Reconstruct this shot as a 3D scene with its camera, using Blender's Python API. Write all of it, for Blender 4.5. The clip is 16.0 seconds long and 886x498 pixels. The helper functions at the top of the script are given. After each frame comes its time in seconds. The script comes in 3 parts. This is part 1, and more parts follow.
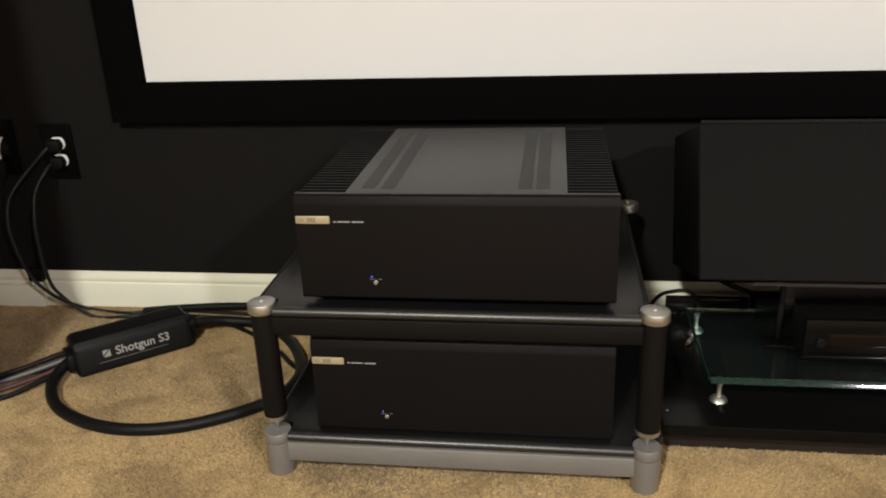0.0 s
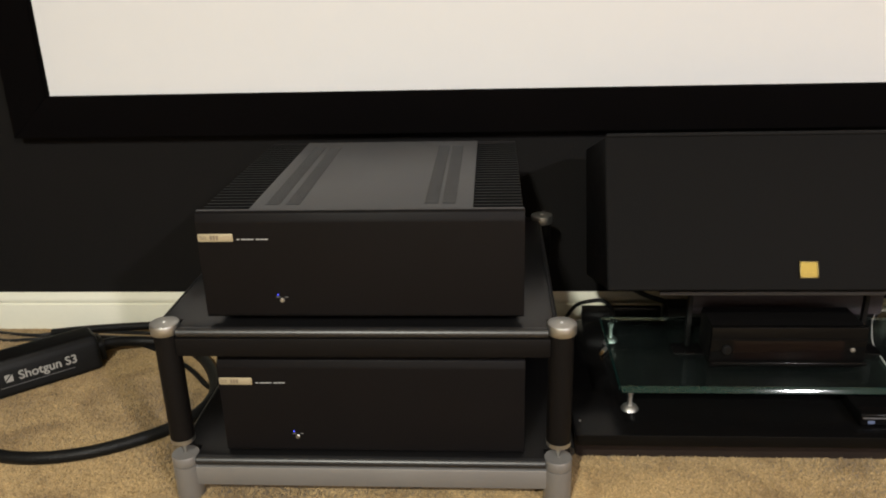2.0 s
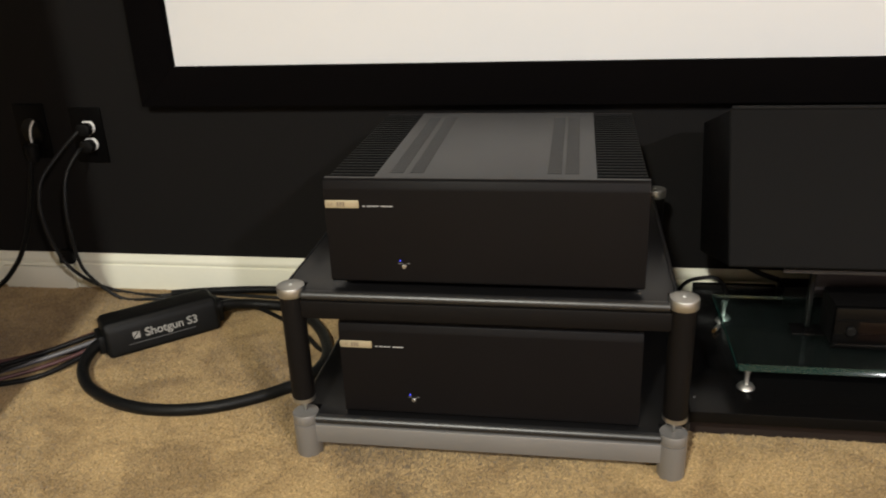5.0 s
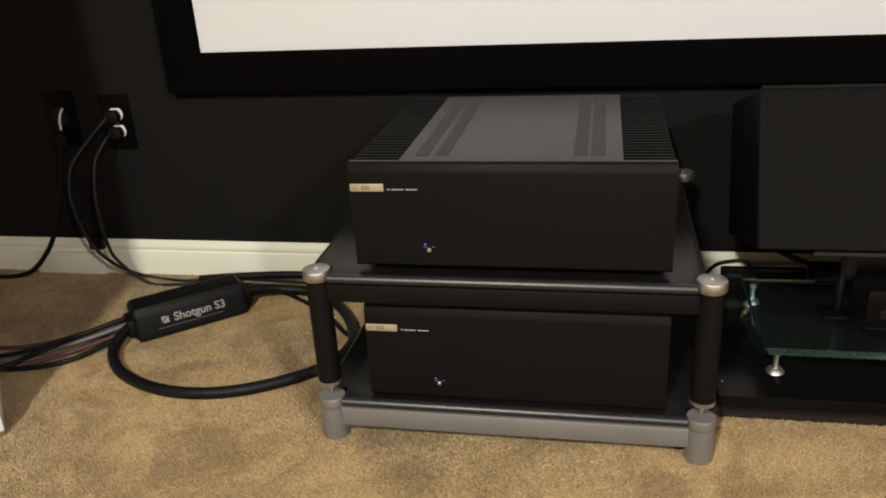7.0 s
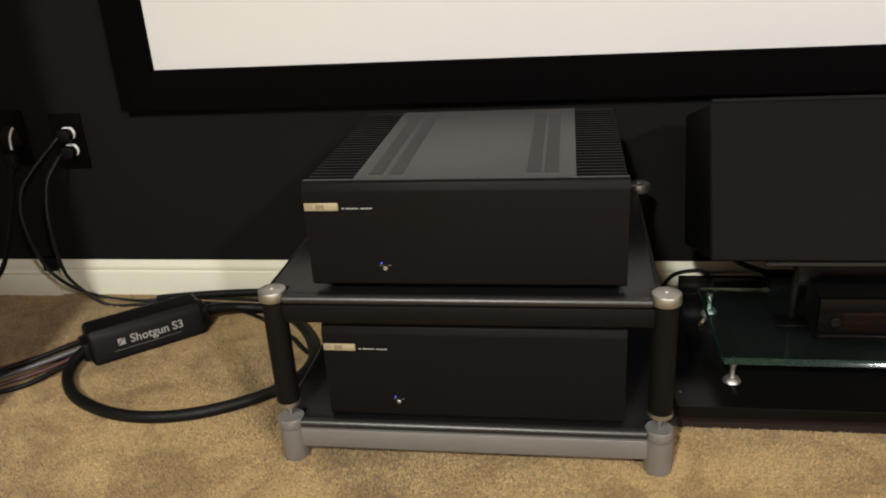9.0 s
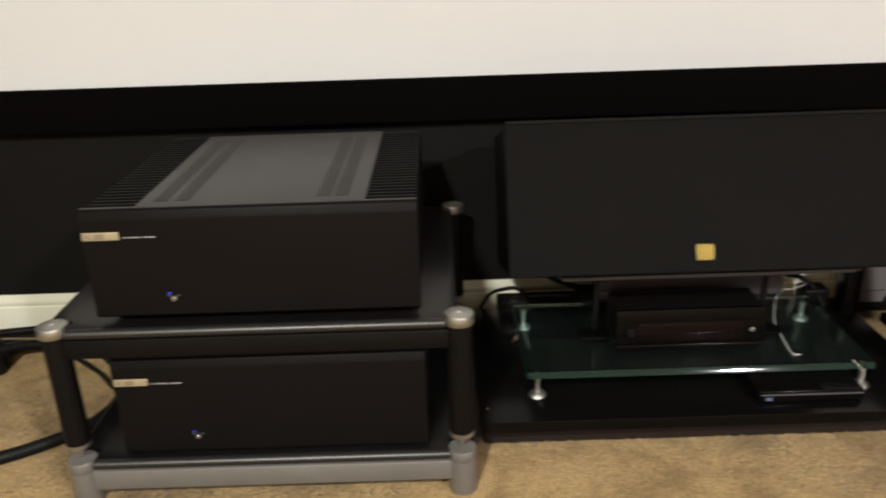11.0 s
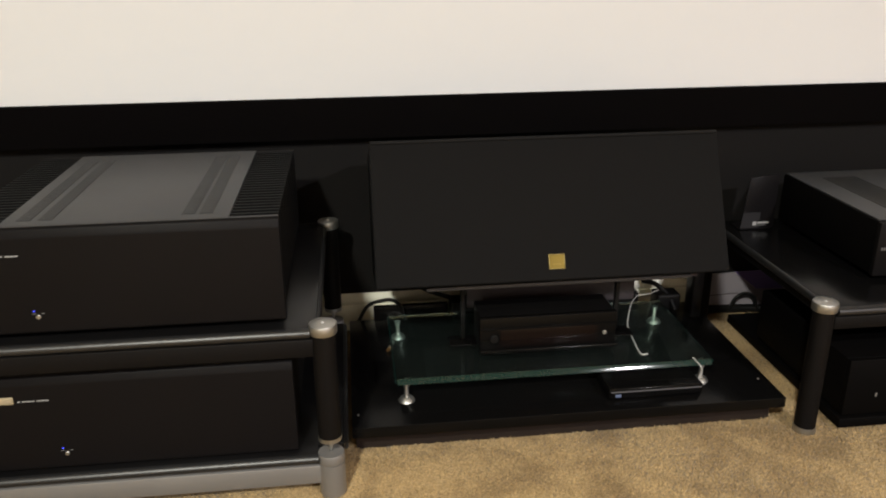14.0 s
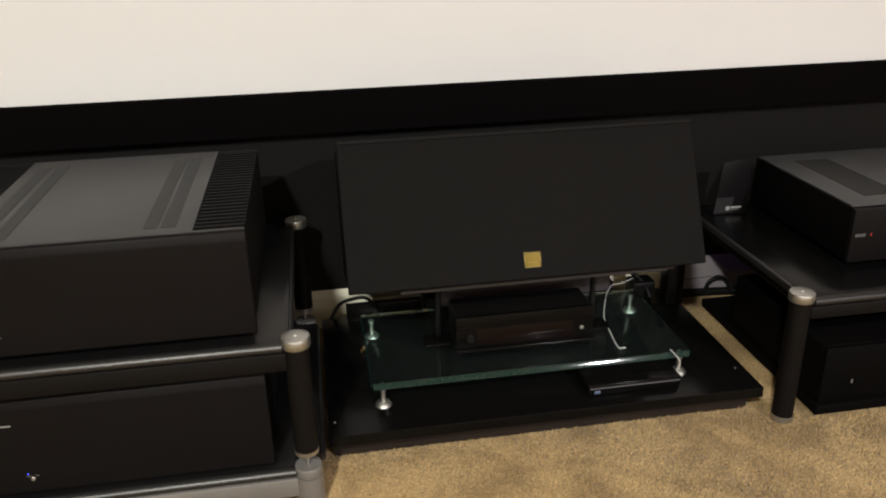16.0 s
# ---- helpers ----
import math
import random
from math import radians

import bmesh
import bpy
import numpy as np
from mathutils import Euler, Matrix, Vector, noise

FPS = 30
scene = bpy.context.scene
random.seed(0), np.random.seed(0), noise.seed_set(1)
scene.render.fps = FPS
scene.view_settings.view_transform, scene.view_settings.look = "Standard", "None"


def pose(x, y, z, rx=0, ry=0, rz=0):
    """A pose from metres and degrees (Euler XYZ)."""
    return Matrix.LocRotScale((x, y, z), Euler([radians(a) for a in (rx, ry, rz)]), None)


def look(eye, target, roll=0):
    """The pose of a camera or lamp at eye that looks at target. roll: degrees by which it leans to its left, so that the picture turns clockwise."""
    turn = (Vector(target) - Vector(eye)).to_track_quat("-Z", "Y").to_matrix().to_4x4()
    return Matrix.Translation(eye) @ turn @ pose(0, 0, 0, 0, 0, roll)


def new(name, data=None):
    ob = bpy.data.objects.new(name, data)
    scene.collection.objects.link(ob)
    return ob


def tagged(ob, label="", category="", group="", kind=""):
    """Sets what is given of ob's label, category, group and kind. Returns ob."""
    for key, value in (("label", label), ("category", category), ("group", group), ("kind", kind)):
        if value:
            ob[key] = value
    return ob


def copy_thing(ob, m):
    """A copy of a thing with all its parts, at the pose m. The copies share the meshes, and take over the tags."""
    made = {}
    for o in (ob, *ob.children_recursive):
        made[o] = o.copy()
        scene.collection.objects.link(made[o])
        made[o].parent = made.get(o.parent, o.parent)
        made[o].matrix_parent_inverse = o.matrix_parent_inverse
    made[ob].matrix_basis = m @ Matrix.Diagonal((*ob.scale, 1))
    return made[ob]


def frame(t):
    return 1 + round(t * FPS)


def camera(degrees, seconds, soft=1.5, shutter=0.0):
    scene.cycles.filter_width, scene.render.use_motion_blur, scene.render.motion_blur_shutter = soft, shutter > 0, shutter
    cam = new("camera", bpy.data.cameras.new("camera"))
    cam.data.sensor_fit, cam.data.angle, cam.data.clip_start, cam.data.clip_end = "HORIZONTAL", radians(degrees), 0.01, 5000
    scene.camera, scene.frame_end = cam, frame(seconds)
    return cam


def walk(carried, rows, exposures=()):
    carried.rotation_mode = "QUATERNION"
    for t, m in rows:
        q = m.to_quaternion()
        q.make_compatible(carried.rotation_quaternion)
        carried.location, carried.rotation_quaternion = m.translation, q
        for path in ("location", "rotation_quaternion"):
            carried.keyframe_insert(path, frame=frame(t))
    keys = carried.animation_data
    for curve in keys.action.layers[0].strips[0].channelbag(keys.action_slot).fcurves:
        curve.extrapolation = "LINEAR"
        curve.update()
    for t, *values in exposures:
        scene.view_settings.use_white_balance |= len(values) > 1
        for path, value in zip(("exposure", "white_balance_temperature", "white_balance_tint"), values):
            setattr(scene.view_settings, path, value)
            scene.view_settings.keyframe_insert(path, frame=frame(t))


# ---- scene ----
cam = camera(57.9, 16.0, 1.9, 0.5)
PATH = [
    (0, (0.455, -1.096, 0.839), (0.182, 0.748, 0.115), -2.3),
    (0.5, (0.465, -1.094, 0.84), (0.221, 0.756, 0.119), -1.7),
    (1, (0.465, -1.092, 0.837), (0.248, 0.762, 0.121), -1.1),
    (1.5, (0.495, -1.086, 0.839), (0.329, 0.777, 0.131), -1.0),
    (2, (0.503, -1.082, 0.842), (0.379, 0.786, 0.137), -1.6),
    (2.5, (0.512, -1.082, 0.838), (0.395, 0.785, 0.13), -2.4),
    (3, (0.5, -1.087, 0.843), (0.366, 0.775, 0.126), -2.8),
    (3.5, (0.492, -1.087, 0.84), (0.328, 0.772, 0.12), -2.8),
    (4, (0.479, -1.086, 0.837), (0.283, 0.767, 0.111), -2.8),
    (4.5, (0.462, -1.091, 0.837), (0.212, 0.749, 0.094), -2.6),
    (5, (0.443, -1.101, 0.839), (0.121, 0.723, 0.084), -2.5),
    (5.2, (0.439, -1.1, 0.837), (0.096, 0.718, 0.077), -2.6),
    (7.5, (0.448, -1.101, 0.833), (0.064, 0.699, 0.05), -3.5),
    (8, (0.454, -1.1, 0.837), (0.086, 0.705, 0.058), -3.6),
    (10.3, (0.506, -1.076, 0.846), (0.309, 0.772, 0.109), -2.9),
    (10.5, (0.522, -1.082, 0.845), (0.351, 0.772, 0.114), -2.7),
    (11, (0.588, -1.07, 0.838), (0.582, 0.792, 0.106), -1.9),
    (11.5, (0.637, -1.077, 0.838), (0.774, 0.781, 0.112), -0.2),
    (12, (0.652, -1.081, 0.83), (0.811, 0.781, 0.117), 0.1),
    (12.5, (0.672, -1.074, 0.825), (0.839, 0.785, 0.105), -0.5),
    (13, (0.662, -1.113, 0.834), (0.843, 0.74, 0.106), -0.5),
    (13.5, (0.656, -1.161, 0.843), (0.867, 0.696, 0.13), -0.2),
    (14, (0.663, -1.146, 0.86), (0.878, 0.715, 0.16), -0.5),
    (14.5, (0.676, -1.107, 0.843), (0.879, 0.749, 0.126), -0.5),
    (15, (0.688, -1.094, 0.837), (0.896, 0.752, 0.096), -0.8),
    (15.5, (0.694, -1.111, 0.847), (0.932, 0.728, 0.097), -1.5),
    (16, (0.661, -1.089, 0.902), (0.951, 0.731, 0.126), -1.3),
]
walk(cam, [(t, look(eye, target, roll)) for t, eye, target, roll in PATH])

# ---- light ----
world = bpy.data.worlds.new("world")
scene.world = world
world.use_nodes = True
world.node_tree.nodes["Background"].inputs[0].default_value = (0.9, 0.85, 0.8, 1)
world.node_tree.nodes["Background"].inputs[1].default_value = 0.0
CEILING = 2.45
# x, y, share of the power, colour
DOWNLIGHTS = [(-0.14, -2.6, 3.65, (1.0, 0.995, 0.89)), (2.57, -3.32, 4.0, (1.0, 0.965, 1.0))]
LAMP_WATTS = 43.0


# ---- materials ----
def rgba(c):
    return (c[0], c[1], c[2], 1.0)


def material(name, color, rough=0.5, metal=0.0, vary=0.12, scale=40.0, bump=0.05, bump_scale=400.0, spec=0.5, rough_vary=0.08, stretch=None):
    """A surface with colour variation at a large and a fine scale, uneven gloss and a fine relief."""
    m = bpy.data.materials.new(name)
    m.use_nodes = True
    n, l = m.node_tree.nodes, m.node_tree.links
    p = n["Principled BSDF"]
    p.inputs["Metallic"].default_value = metal
    p.inputs["Specular IOR Level"].default_value = spec
    tc = n.new("ShaderNodeTexCoord")
    src = tc.outputs["Object"]
    if stretch:
        mp = n.new("ShaderNodeMapping")
        mp.inputs["Scale"].default_value = stretch
        l.new(src, mp.inputs["Vector"])
        src = mp.outputs["Vector"]
    big = n.new("ShaderNodeTexNoise")
    big.inputs["Scale"].default_value = scale * 0.15
    big.inputs["Detail"].default_value = 4
    fine = n.new("ShaderNodeTexNoise")
    fine.inputs["Scale"].default_value = bump_scale
    fine.inputs["Detail"].default_value = 3
    l.new(src, big.inputs["Vector"])
    l.new(src, fine.inputs["Vector"])
    add = n.new("ShaderNodeMath")
    add.operation = "ADD"
    l.new(big.outputs["Fac"], add.inputs[0])
    l.new(fine.outputs["Fac"], add.inputs[1])
    half = n.new("ShaderNodeMath")
    half.operation = "MULTIPLY"
    half.inputs[1].default_value = 0.5
    l.new(add.outputs[0], half.inputs[0])
    mix = n.new("ShaderNodeMix")
    mix.data_type = "RGBA"
    mix.inputs["A"].default_value = rgba([c * (1 - vary) for c in color])
    mix.inputs["B"].default_value = rgba([min(1, c * (1 + vary)) for c in color])
    l.new(half.outputs[0], mix.inputs["Factor"])
    l.new(mix.outputs["Result"], p.inputs["Base Color"])
    rr = n.new("ShaderNodeMapRange")
    rr.inputs["To Min"].default_value = max(0.02, rough - rough_vary)
    rr.inputs["To Max"].default_value = min(1.0, rough + rough_vary)
    l.new(big.outputs["Fac"], rr.inputs["Value"])
    l.new(rr.outputs["Result"], p.inputs["Roughness"])
    if bump:
        b = n.new("ShaderNodeBump")
        b.inputs["Strength"].default_value = bump
        b.inputs["Distance"].default_value = 0.002
        l.new(fine.outputs["Fac"], b.inputs["Height"])
        l.new(b.outputs["Normal"], p.inputs["Normal"])
    return m


def emitter(name, color, strength):
    m = bpy.data.materials.new(name)
    m.use_nodes = True
    p = m.node_tree.nodes["Principled BSDF"]
    p.inputs["Base Color"].default_value = rgba(color)
    p.inputs["Emission Color"].default_value = rgba(color)
    p.inputs["Emission Strength"].default_value = strength
    return m


def carpet_material():
    """Cut-pile carpet in beige: tuft grain, and broad blotches where the pile is brushed."""
    m = bpy.data.materials.new("beige_carpet")
    m.use_nodes = True
    n, l = m.node_tree.nodes, m.node_tree.links
    p = n["Principled BSDF"]
    p.inputs["Roughness"].default_value = 0.95
    p.inputs["Specular IOR Level"].default_value = 0.1
    p.inputs["Sheen Weight"].default_value = 0.15
    p.inputs["Sheen Roughness"].default_value = 0.6
    geo = n.new("ShaderNodeNewGeometry")
    blotch = n.new("ShaderNodeTexNoise")
    blotch.inputs["Scale"].default_value = 7.0
    blotch.inputs["Detail"].default_value = 7
    blotch.inputs["Roughness"].default_value = 0.66
    blotch.inputs["Distortion"].default_value = 0.7
    grain = n.new("ShaderNodeTexNoise")
    grain.inputs["Scale"].default_value = 230.0
    grain.inputs["Detail"].default_value = 3
    for node in (blotch, grain):
        l.new(geo.outputs["Position"], node.inputs["Vector"])
    ramp = n.new("ShaderNodeValToRGB")
    ramp.color_ramp.elements[0].position, ramp.color_ramp.elements[1].position = 0.405, 0.575
    ramp.color_ramp.elements[0].color = (0.255, 0.171, 0.078, 1)
    ramp.color_ramp.elements[1].color = (0.395, 0.275, 0.129, 1)
    l.new(blotch.outputs["Fac"], ramp.inputs["Fac"])
    g = n.new("ShaderNodeMapRange")
    g.inputs["From Min"].default_value, g.inputs["From Max"].default_value = 0.3, 0.7
    g.inputs["To Min"].default_value, g.inputs["To Max"].default_value = 0.64, 1.28
    l.new(grain.outputs["Fac"], g.inputs["Value"])
    mul = n.new("ShaderNodeMix")
    mul.data_type, mul.blend_type = "RGBA", "MULTIPLY"
    mul.inputs["Factor"].default_value = 1.0
    l.new(ramp.outputs["Color"], mul.inputs["A"])
    l.new(g.outputs["Result"], mul.inputs["B"])
    tuft = n.new("ShaderNodeMapRange")
    tuft.inputs["To Min"].default_value, tuft.inputs["To Max"].default_value = 0.90, 1.10
    l.new(geo.outputs["Random Per Island"], tuft.inputs["Value"])
    each = n.new("ShaderNodeMix")
    each.data_type, each.blend_type = "RGBA", "MULTIPLY"
    each.inputs["Factor"].default_value = 1.0
    l.new(mul.outputs["Result"], each.inputs["A"])
    l.new(tuft.outputs["Result"], each.inputs["B"])
    l.new(each.outputs["Result"], p.inputs["Base Color"])
    return m


def glass_material():
    m = bpy.data.materials.new("green_tinted_glass")
    m.use_nodes = True
    p = m.node_tree.nodes["Principled BSDF"]
    p.inputs["Base Color"].default_value = (0.72, 0.92, 0.85, 1)
    p.inputs["Roughness"].default_value = 0.02
    p.inputs["Transmission Weight"].default_value = 0.9975
    p.inputs["IOR"].default_value = 1.52
    return m


CARPET = carpet_material()
GLASS = glass_material()
WALL_BLACK = material("matt_black_wall_paint", (0.0080, 0.0073, 0.0071), 0.7, vary=0.2, scale=12, bump=0.25, bump_scale=220, spec=0.12)
WALL_PLAIN = material("brown_grey_wall_paint", (0.3, 0.27, 0.24), 0.8, vary=0.06, bump=0.2, bump_scale=200)
CEILING_PAINT = material("off_white_ceiling_paint", (0.62, 0.6, 0.56), 0.85, vary=0.04, bump=0.2, bump_scale=150)
WHITE_PAINT = material("cream_semigloss_paint", (0.80, 0.785, 0.655), 0.38, vary=0.05, scale=30, bump=0.06, bump_scale=120)
VELVET = material("black_velvet", (0.0034, 0.0029, 0.0030), 0.95, vary=0.25, bump=0.3, bump_scale=900, spec=0.01)
SCREEN = material("matt_white_projection_fabric", (0.785, 0.785, 0.795), 0.9, vary=0.015, scale=8, bump=0.05, bump_scale=1200, spec=0.2)
ANODISED = material("black_anodised_aluminium", (0.0056, 0.0048, 0.0050), 0.5, 0.0, vary=0.12, scale=50, bump=0.08, bump_scale=1400, spec=0.11)
# Lighter than the panel, to paint the light its chamfer catches.
EDGE_HIGHLIGHT = material("grey_edge_highlight", (0.024, 0.0235, 0.0245), 0.5, vary=0.1, scale=50, bump=0.06, bump_scale=1400, spec=0.3)
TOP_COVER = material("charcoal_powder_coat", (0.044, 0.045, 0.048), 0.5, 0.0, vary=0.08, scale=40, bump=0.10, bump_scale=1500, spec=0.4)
FIN = material("black_heat_sink", (0.0035, 0.0035, 0.0036), 0.5, 0.0, vary=0.15, bump=0.04, spec=0.13)
VENT = material("dark_vent_mesh", (0.0062, 0.0062, 0.0062), 0.6, vary=0.2, bump=0.1)
BADGE = material("champagne_metal_badge", (0.42, 0.36, 0.24), 0.42, 0.35, vary=0.08, scale=200)
BADGE_INK = material("brown_badge_ink", (0.2, 0.16, 0.11), 0.6, vary=0.1)
PRINT = material("pale_grey_print", (0.30, 0.30, 0.295), 0.6, vary=0.05, bump=0)
PRINT_BOX = material("worn_silver_print", (0.28, 0.27, 0.25), 0.6, vary=0.25, scale=300, bump=0)
PRINT_DIM = material("dim_grey_print", (0.1, 0.1, 0.1), 0.6, vary=0.05, bump=0)
SATIN = material("satin_nickel", (0.52, 0.515, 0.49), 0.44, 1.0, vary=0.08, scale=120, bump=0.04, bump_scale=600, stretch=(1, 1, 8))
GREY_PAINT = material("silver_grey_metallic_paint", (0.27, 0.26, 0.25), 0.45, 0.55, vary=0.10, scale=60, bump=0.05, bump_scale=1200)
POST_BLACK = material("black_textured_post_sleeve", (0.0048, 0.0040, 0.0038), 0.55, vary=0.2, scale=60, bump=0.2, bump_scale=900, spec=0.13)
RACK_BLACK = material("black_satin_lacquer", (0.005, 0.0048, 0.005), 0.3, vary=0.15, scale=25, bump=0.03, bump_scale=500, spec=0.32)
EDGE_BLACK = material("black_gloss_shelf_edge", (0.01, 0.01, 0.0108), 0.4, vary=0.1, scale=30, bump=0, spec=0.75, rough_vary=0.02)
GLOSS_BLACK = material("black_gloss_board", (0.0035, 0.0033, 0.0033), 0.2, vary=0.2, scale=20, bump=0.02, bump_scale=300, spec=0.16)
# The brown in this colour stands for carpet reflected in the plinth.
CARPET_TINTED_BLACK = material("carpet_tinted_laminate", (0.022, 0.016, 0.014), 0.45, vary=0.2, scale=30, bump=0.05, spec=0.25)
GRILLE = material("black_speaker_cloth", (0.0082, 0.0079, 0.008), 0.9, vary=0.18, scale=30, bump=0.5, bump_scale=1600, spec=0.1)
CABINET = material("black_ash_veneer", (0.0045, 0.004, 0.004), 0.5, vary=0.25, scale=30, bump=0.2, bump_scale=300, stretch=(1, 12, 12), spec=0.12)
RIM_BLACK = material("satin_black_rim", (0.0085, 0.0082, 0.0082), 0.6, vary=0.1, bump=0.05, spec=0.09)
GOLD = material("brushed_gold_plate", (0.042, 0.029, 0.0065), 0.29, 1.0, vary=0.06, scale=80, bump=0.03, bump_scale=500, stretch=(1, 10, 1), rough_vary=0.03)
BRASS = material("worn_brass", (0.5, 0.3, 0.12), 0.4, 1.0, vary=0.15, scale=200, bump=0.03)
GOLD_RIM = material("polished_gold_rim", (0.16, 0.13, 0.055), 0.42, 1.0, vary=0.05, scale=80, bump=0.0)
CABLE = material("black_cable_sheath", (0.007, 0.007, 0.007), 0.4, vary=0.25, scale=90, bump=0.7, bump_scale=260, spec=0.16)
CORD = material("grey_black_power_cord", (0.012, 0.012, 0.012), 0.45, vary=0.15, bump=0.05, spec=0.28)
RED_CABLE = material("dark_red_cable_sheath", (0.07, 0.026, 0.026), 0.5, vary=0.2, bump=0.1)
GREY_CABLE = material("grey_cable_sheath", (0.09, 0.088, 0.095), 0.42, vary=0.15, bump=0.1)
WHITE_CABLE = material("white_cable_sheath", (0.6, 0.59, 0.57), 0.4, vary=0.05, bump=0.02)
CLOTH_BLACK = material("black_moulded_plastic", (0.0058, 0.0057, 0.0056), 0.45, vary=0.2, scale=60, bump=0.3, bump_scale=800, spec=0.18)
PLASTIC = material("black_gloss_plastic", (0.0035, 0.0033, 0.0033), 0.16, vary=0.15, scale=40, bump=0.02, spec=0.14)
PLASTIC_MATT = material("black_matt_plastic", (0.004, 0.0037, 0.0037), 0.5, vary=0.2, bump=0.15, bump_scale=700, spec=0.18)
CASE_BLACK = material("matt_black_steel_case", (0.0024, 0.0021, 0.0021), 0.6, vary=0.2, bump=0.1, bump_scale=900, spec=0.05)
RED_TINT = material("dark_smoked_red_window", (0.006, 0.0034, 0.003), 0.16, vary=0.2, bump=0.0, spec=0.2)
WARM_GREY = material("purple_grey_panel", (0.050, 0.041, 0.045), 0.5, vary=0.15, bump=0.1, spec=0.2)
LIP_GREY = material("satin_grey_lip", (0.036, 0.033, 0.032), 0.5, vary=0.15, bump=0.05, spec=0.3)
# Purple light and lilac shade of the baseboard, as two flat colours.
PURPLE_LIGHT = material("baseboard_purple_light", (0.19, 0.14, 0.36), 0.55, vary=0.12, scale=60, bump=0.05)
LILAC_SHADE = material("baseboard_lilac_shade", (0.27, 0.245, 0.27), 0.6, vary=0.06, bump=0.05)
OUTLET_WHITE = material("white_outlet_plastic", (0.78, 0.77, 0.75), 0.35, vary=0.03, bump=0)
OUTLET_BLACK = material("black_wall_plate", (0.0025, 0.0023, 0.0023), 0.35, vary=0.1, bump=0.02, spec=0.08)
GLASS_EDGE = material("teal_glass_edge", (0.0040, 0.020, 0.017), 0.055, vary=0.25, scale=60, bump=0.0, spec=0.5, rough_vary=0.01)
ACRYLIC = material("dark_smoked_acrylic", (0.0065, 0.0058, 0.0064), 0.35, vary=0.15, bump=0.0, spec=0.08)
BLUE_LED = emitter("blue_led", (0.06, 0.08, 1.0), 2.2)
RED_LED = emitter("red_display", (0.5, 0.04, 0.02), 0.25)
LAMP_GLASS = emitter("warm_lamp_lens", (1.0, 0.82, 0.62), 6.0)


# ---- builders ----
def finish(bm, smooth=True):
    if smooth:
        for f in bm.faces:
            f.smooth = True
    bmesh.ops.recalc_face_normals(bm, faces=bm.faces[:])
    return bm


def mesh_from(name, bm, mat, angle=35):
    me = bpy.data.meshes.new(name)
    bm.to_mesh(me)
    bm.free()
    me.materials.append(mat)
    me.set_sharp_from_angle(angle=radians(angle))
    return me


def part(name, bm, mat, parent=None, label=""):
    ob = new(name, mesh_from(name, bm, mat))
    if parent is not None:
        ob.parent = parent
    if label:
        ob["label"] = label
    return ob


def empty(name, at, label, category, group="", kind="", turn=0.0):
    ob = new(name)
    ob.empty_display_size = 0.05
    ob.matrix_basis = pose(*at, 0, 0, turn)
    return tagged(ob, label, category, group, kind)


def box(x0, x1, y0, y1, z0, z1, bevel=0.0, segments=2):
    bm = bmesh.new()
    bmesh.ops.create_cube(bm, size=1)
    for v in bm.verts:
        v.co = Vector(((x0 + x1) / 2 + v.co.x * (x1 - x0), (y0 + y1) / 2 + v.co.y * (y1 - y0), (z0 + z1) / 2 + v.co.z * (z1 - z0)))
    if bevel:
        bmesh.ops.bevel(bm, geom=bm.edges[:], offset=bevel, segments=segments, affect="EDGES", profile=0.5)
    return finish(bm)


def prism(outline, axis, a, b, bevel=0.0, segments=2):
    """A closed outline of 2D points drawn along an axis from a to b. axis x: points are (y, z); y: (x, z); z: (x, y)."""
    bm = bmesh.new()

    def place(p, d):
        return {"x": (d, p[0], p[1]), "y": (p[0], d, p[1]), "z": (p[0], p[1], d)}[axis]
    low = [bm.verts.new(place(p, a)) for p in outline]
    top = [bm.verts.new(place(p, b)) for p in outline]
    bm.faces.new(low)
    bm.faces.new(list(reversed(top)))
    k = len(outline)
    for i in range(k):
        bm.faces.new((low[i], low[(i + 1) % k], top[(i + 1) % k], top[i]))
    bmesh.ops.recalc_face_normals(bm, faces=bm.faces[:])
    if bevel:
        bmesh.ops.bevel(bm, geom=bm.edges[:], offset=bevel, segments=segments, affect="EDGES", profile=0.5)
    return finish(bm)


def turned(profile, x=0.0, y=0.0, sides=32):
    """A lathe body: (radius, z) pairs from the bottom to the top, closed on the axis."""
    bm = bmesh.new()
    rings = []
    for r, z in profile:
        if r < 1e-6:
            rings.append([bm.verts.new((x, y, z))])
        else:
            rings.append([bm.verts.new((x + r * math.cos(2 * math.pi * i / sides), y + r * math.sin(2 * math.pi * i / sides), z)) for i in range(sides)])
    for a, b in zip(rings, rings[1:]):
        for i in range(sides):
            j = (i + 1) % sides
            if len(a) == 1 and len(b) == 1:
                continue
            if len(a) == 1:
                bm.faces.new((a[0], b[j], b[i]))
            elif len(b) == 1:
                bm.faces.new((a[i], a[j], b[0]))
            else:
                bm.faces.new((a[i], a[j], b[j], b[i]))
    return finish(bm)


def spline(points, steps=10):
    """A smooth line through points."""
    pts = [Vector(p) for p in points]
    pts = [pts[0] * 2 - pts[1]] + pts + [pts[-1] * 2 - pts[-2]]
    out = []
    for i in range(1, len(pts) - 2):
        a, b, c, d = pts[i - 1:i + 3]
        for k in range(steps):
            t = k / steps
            out.append(0.5 * (2 * b + (c - a) * t + (2 * a - 5 * b + 4 * c - d) * t * t + (3 * b - a - 3 * c + d) * t ** 3))
    out.append(pts[-2])
    return out


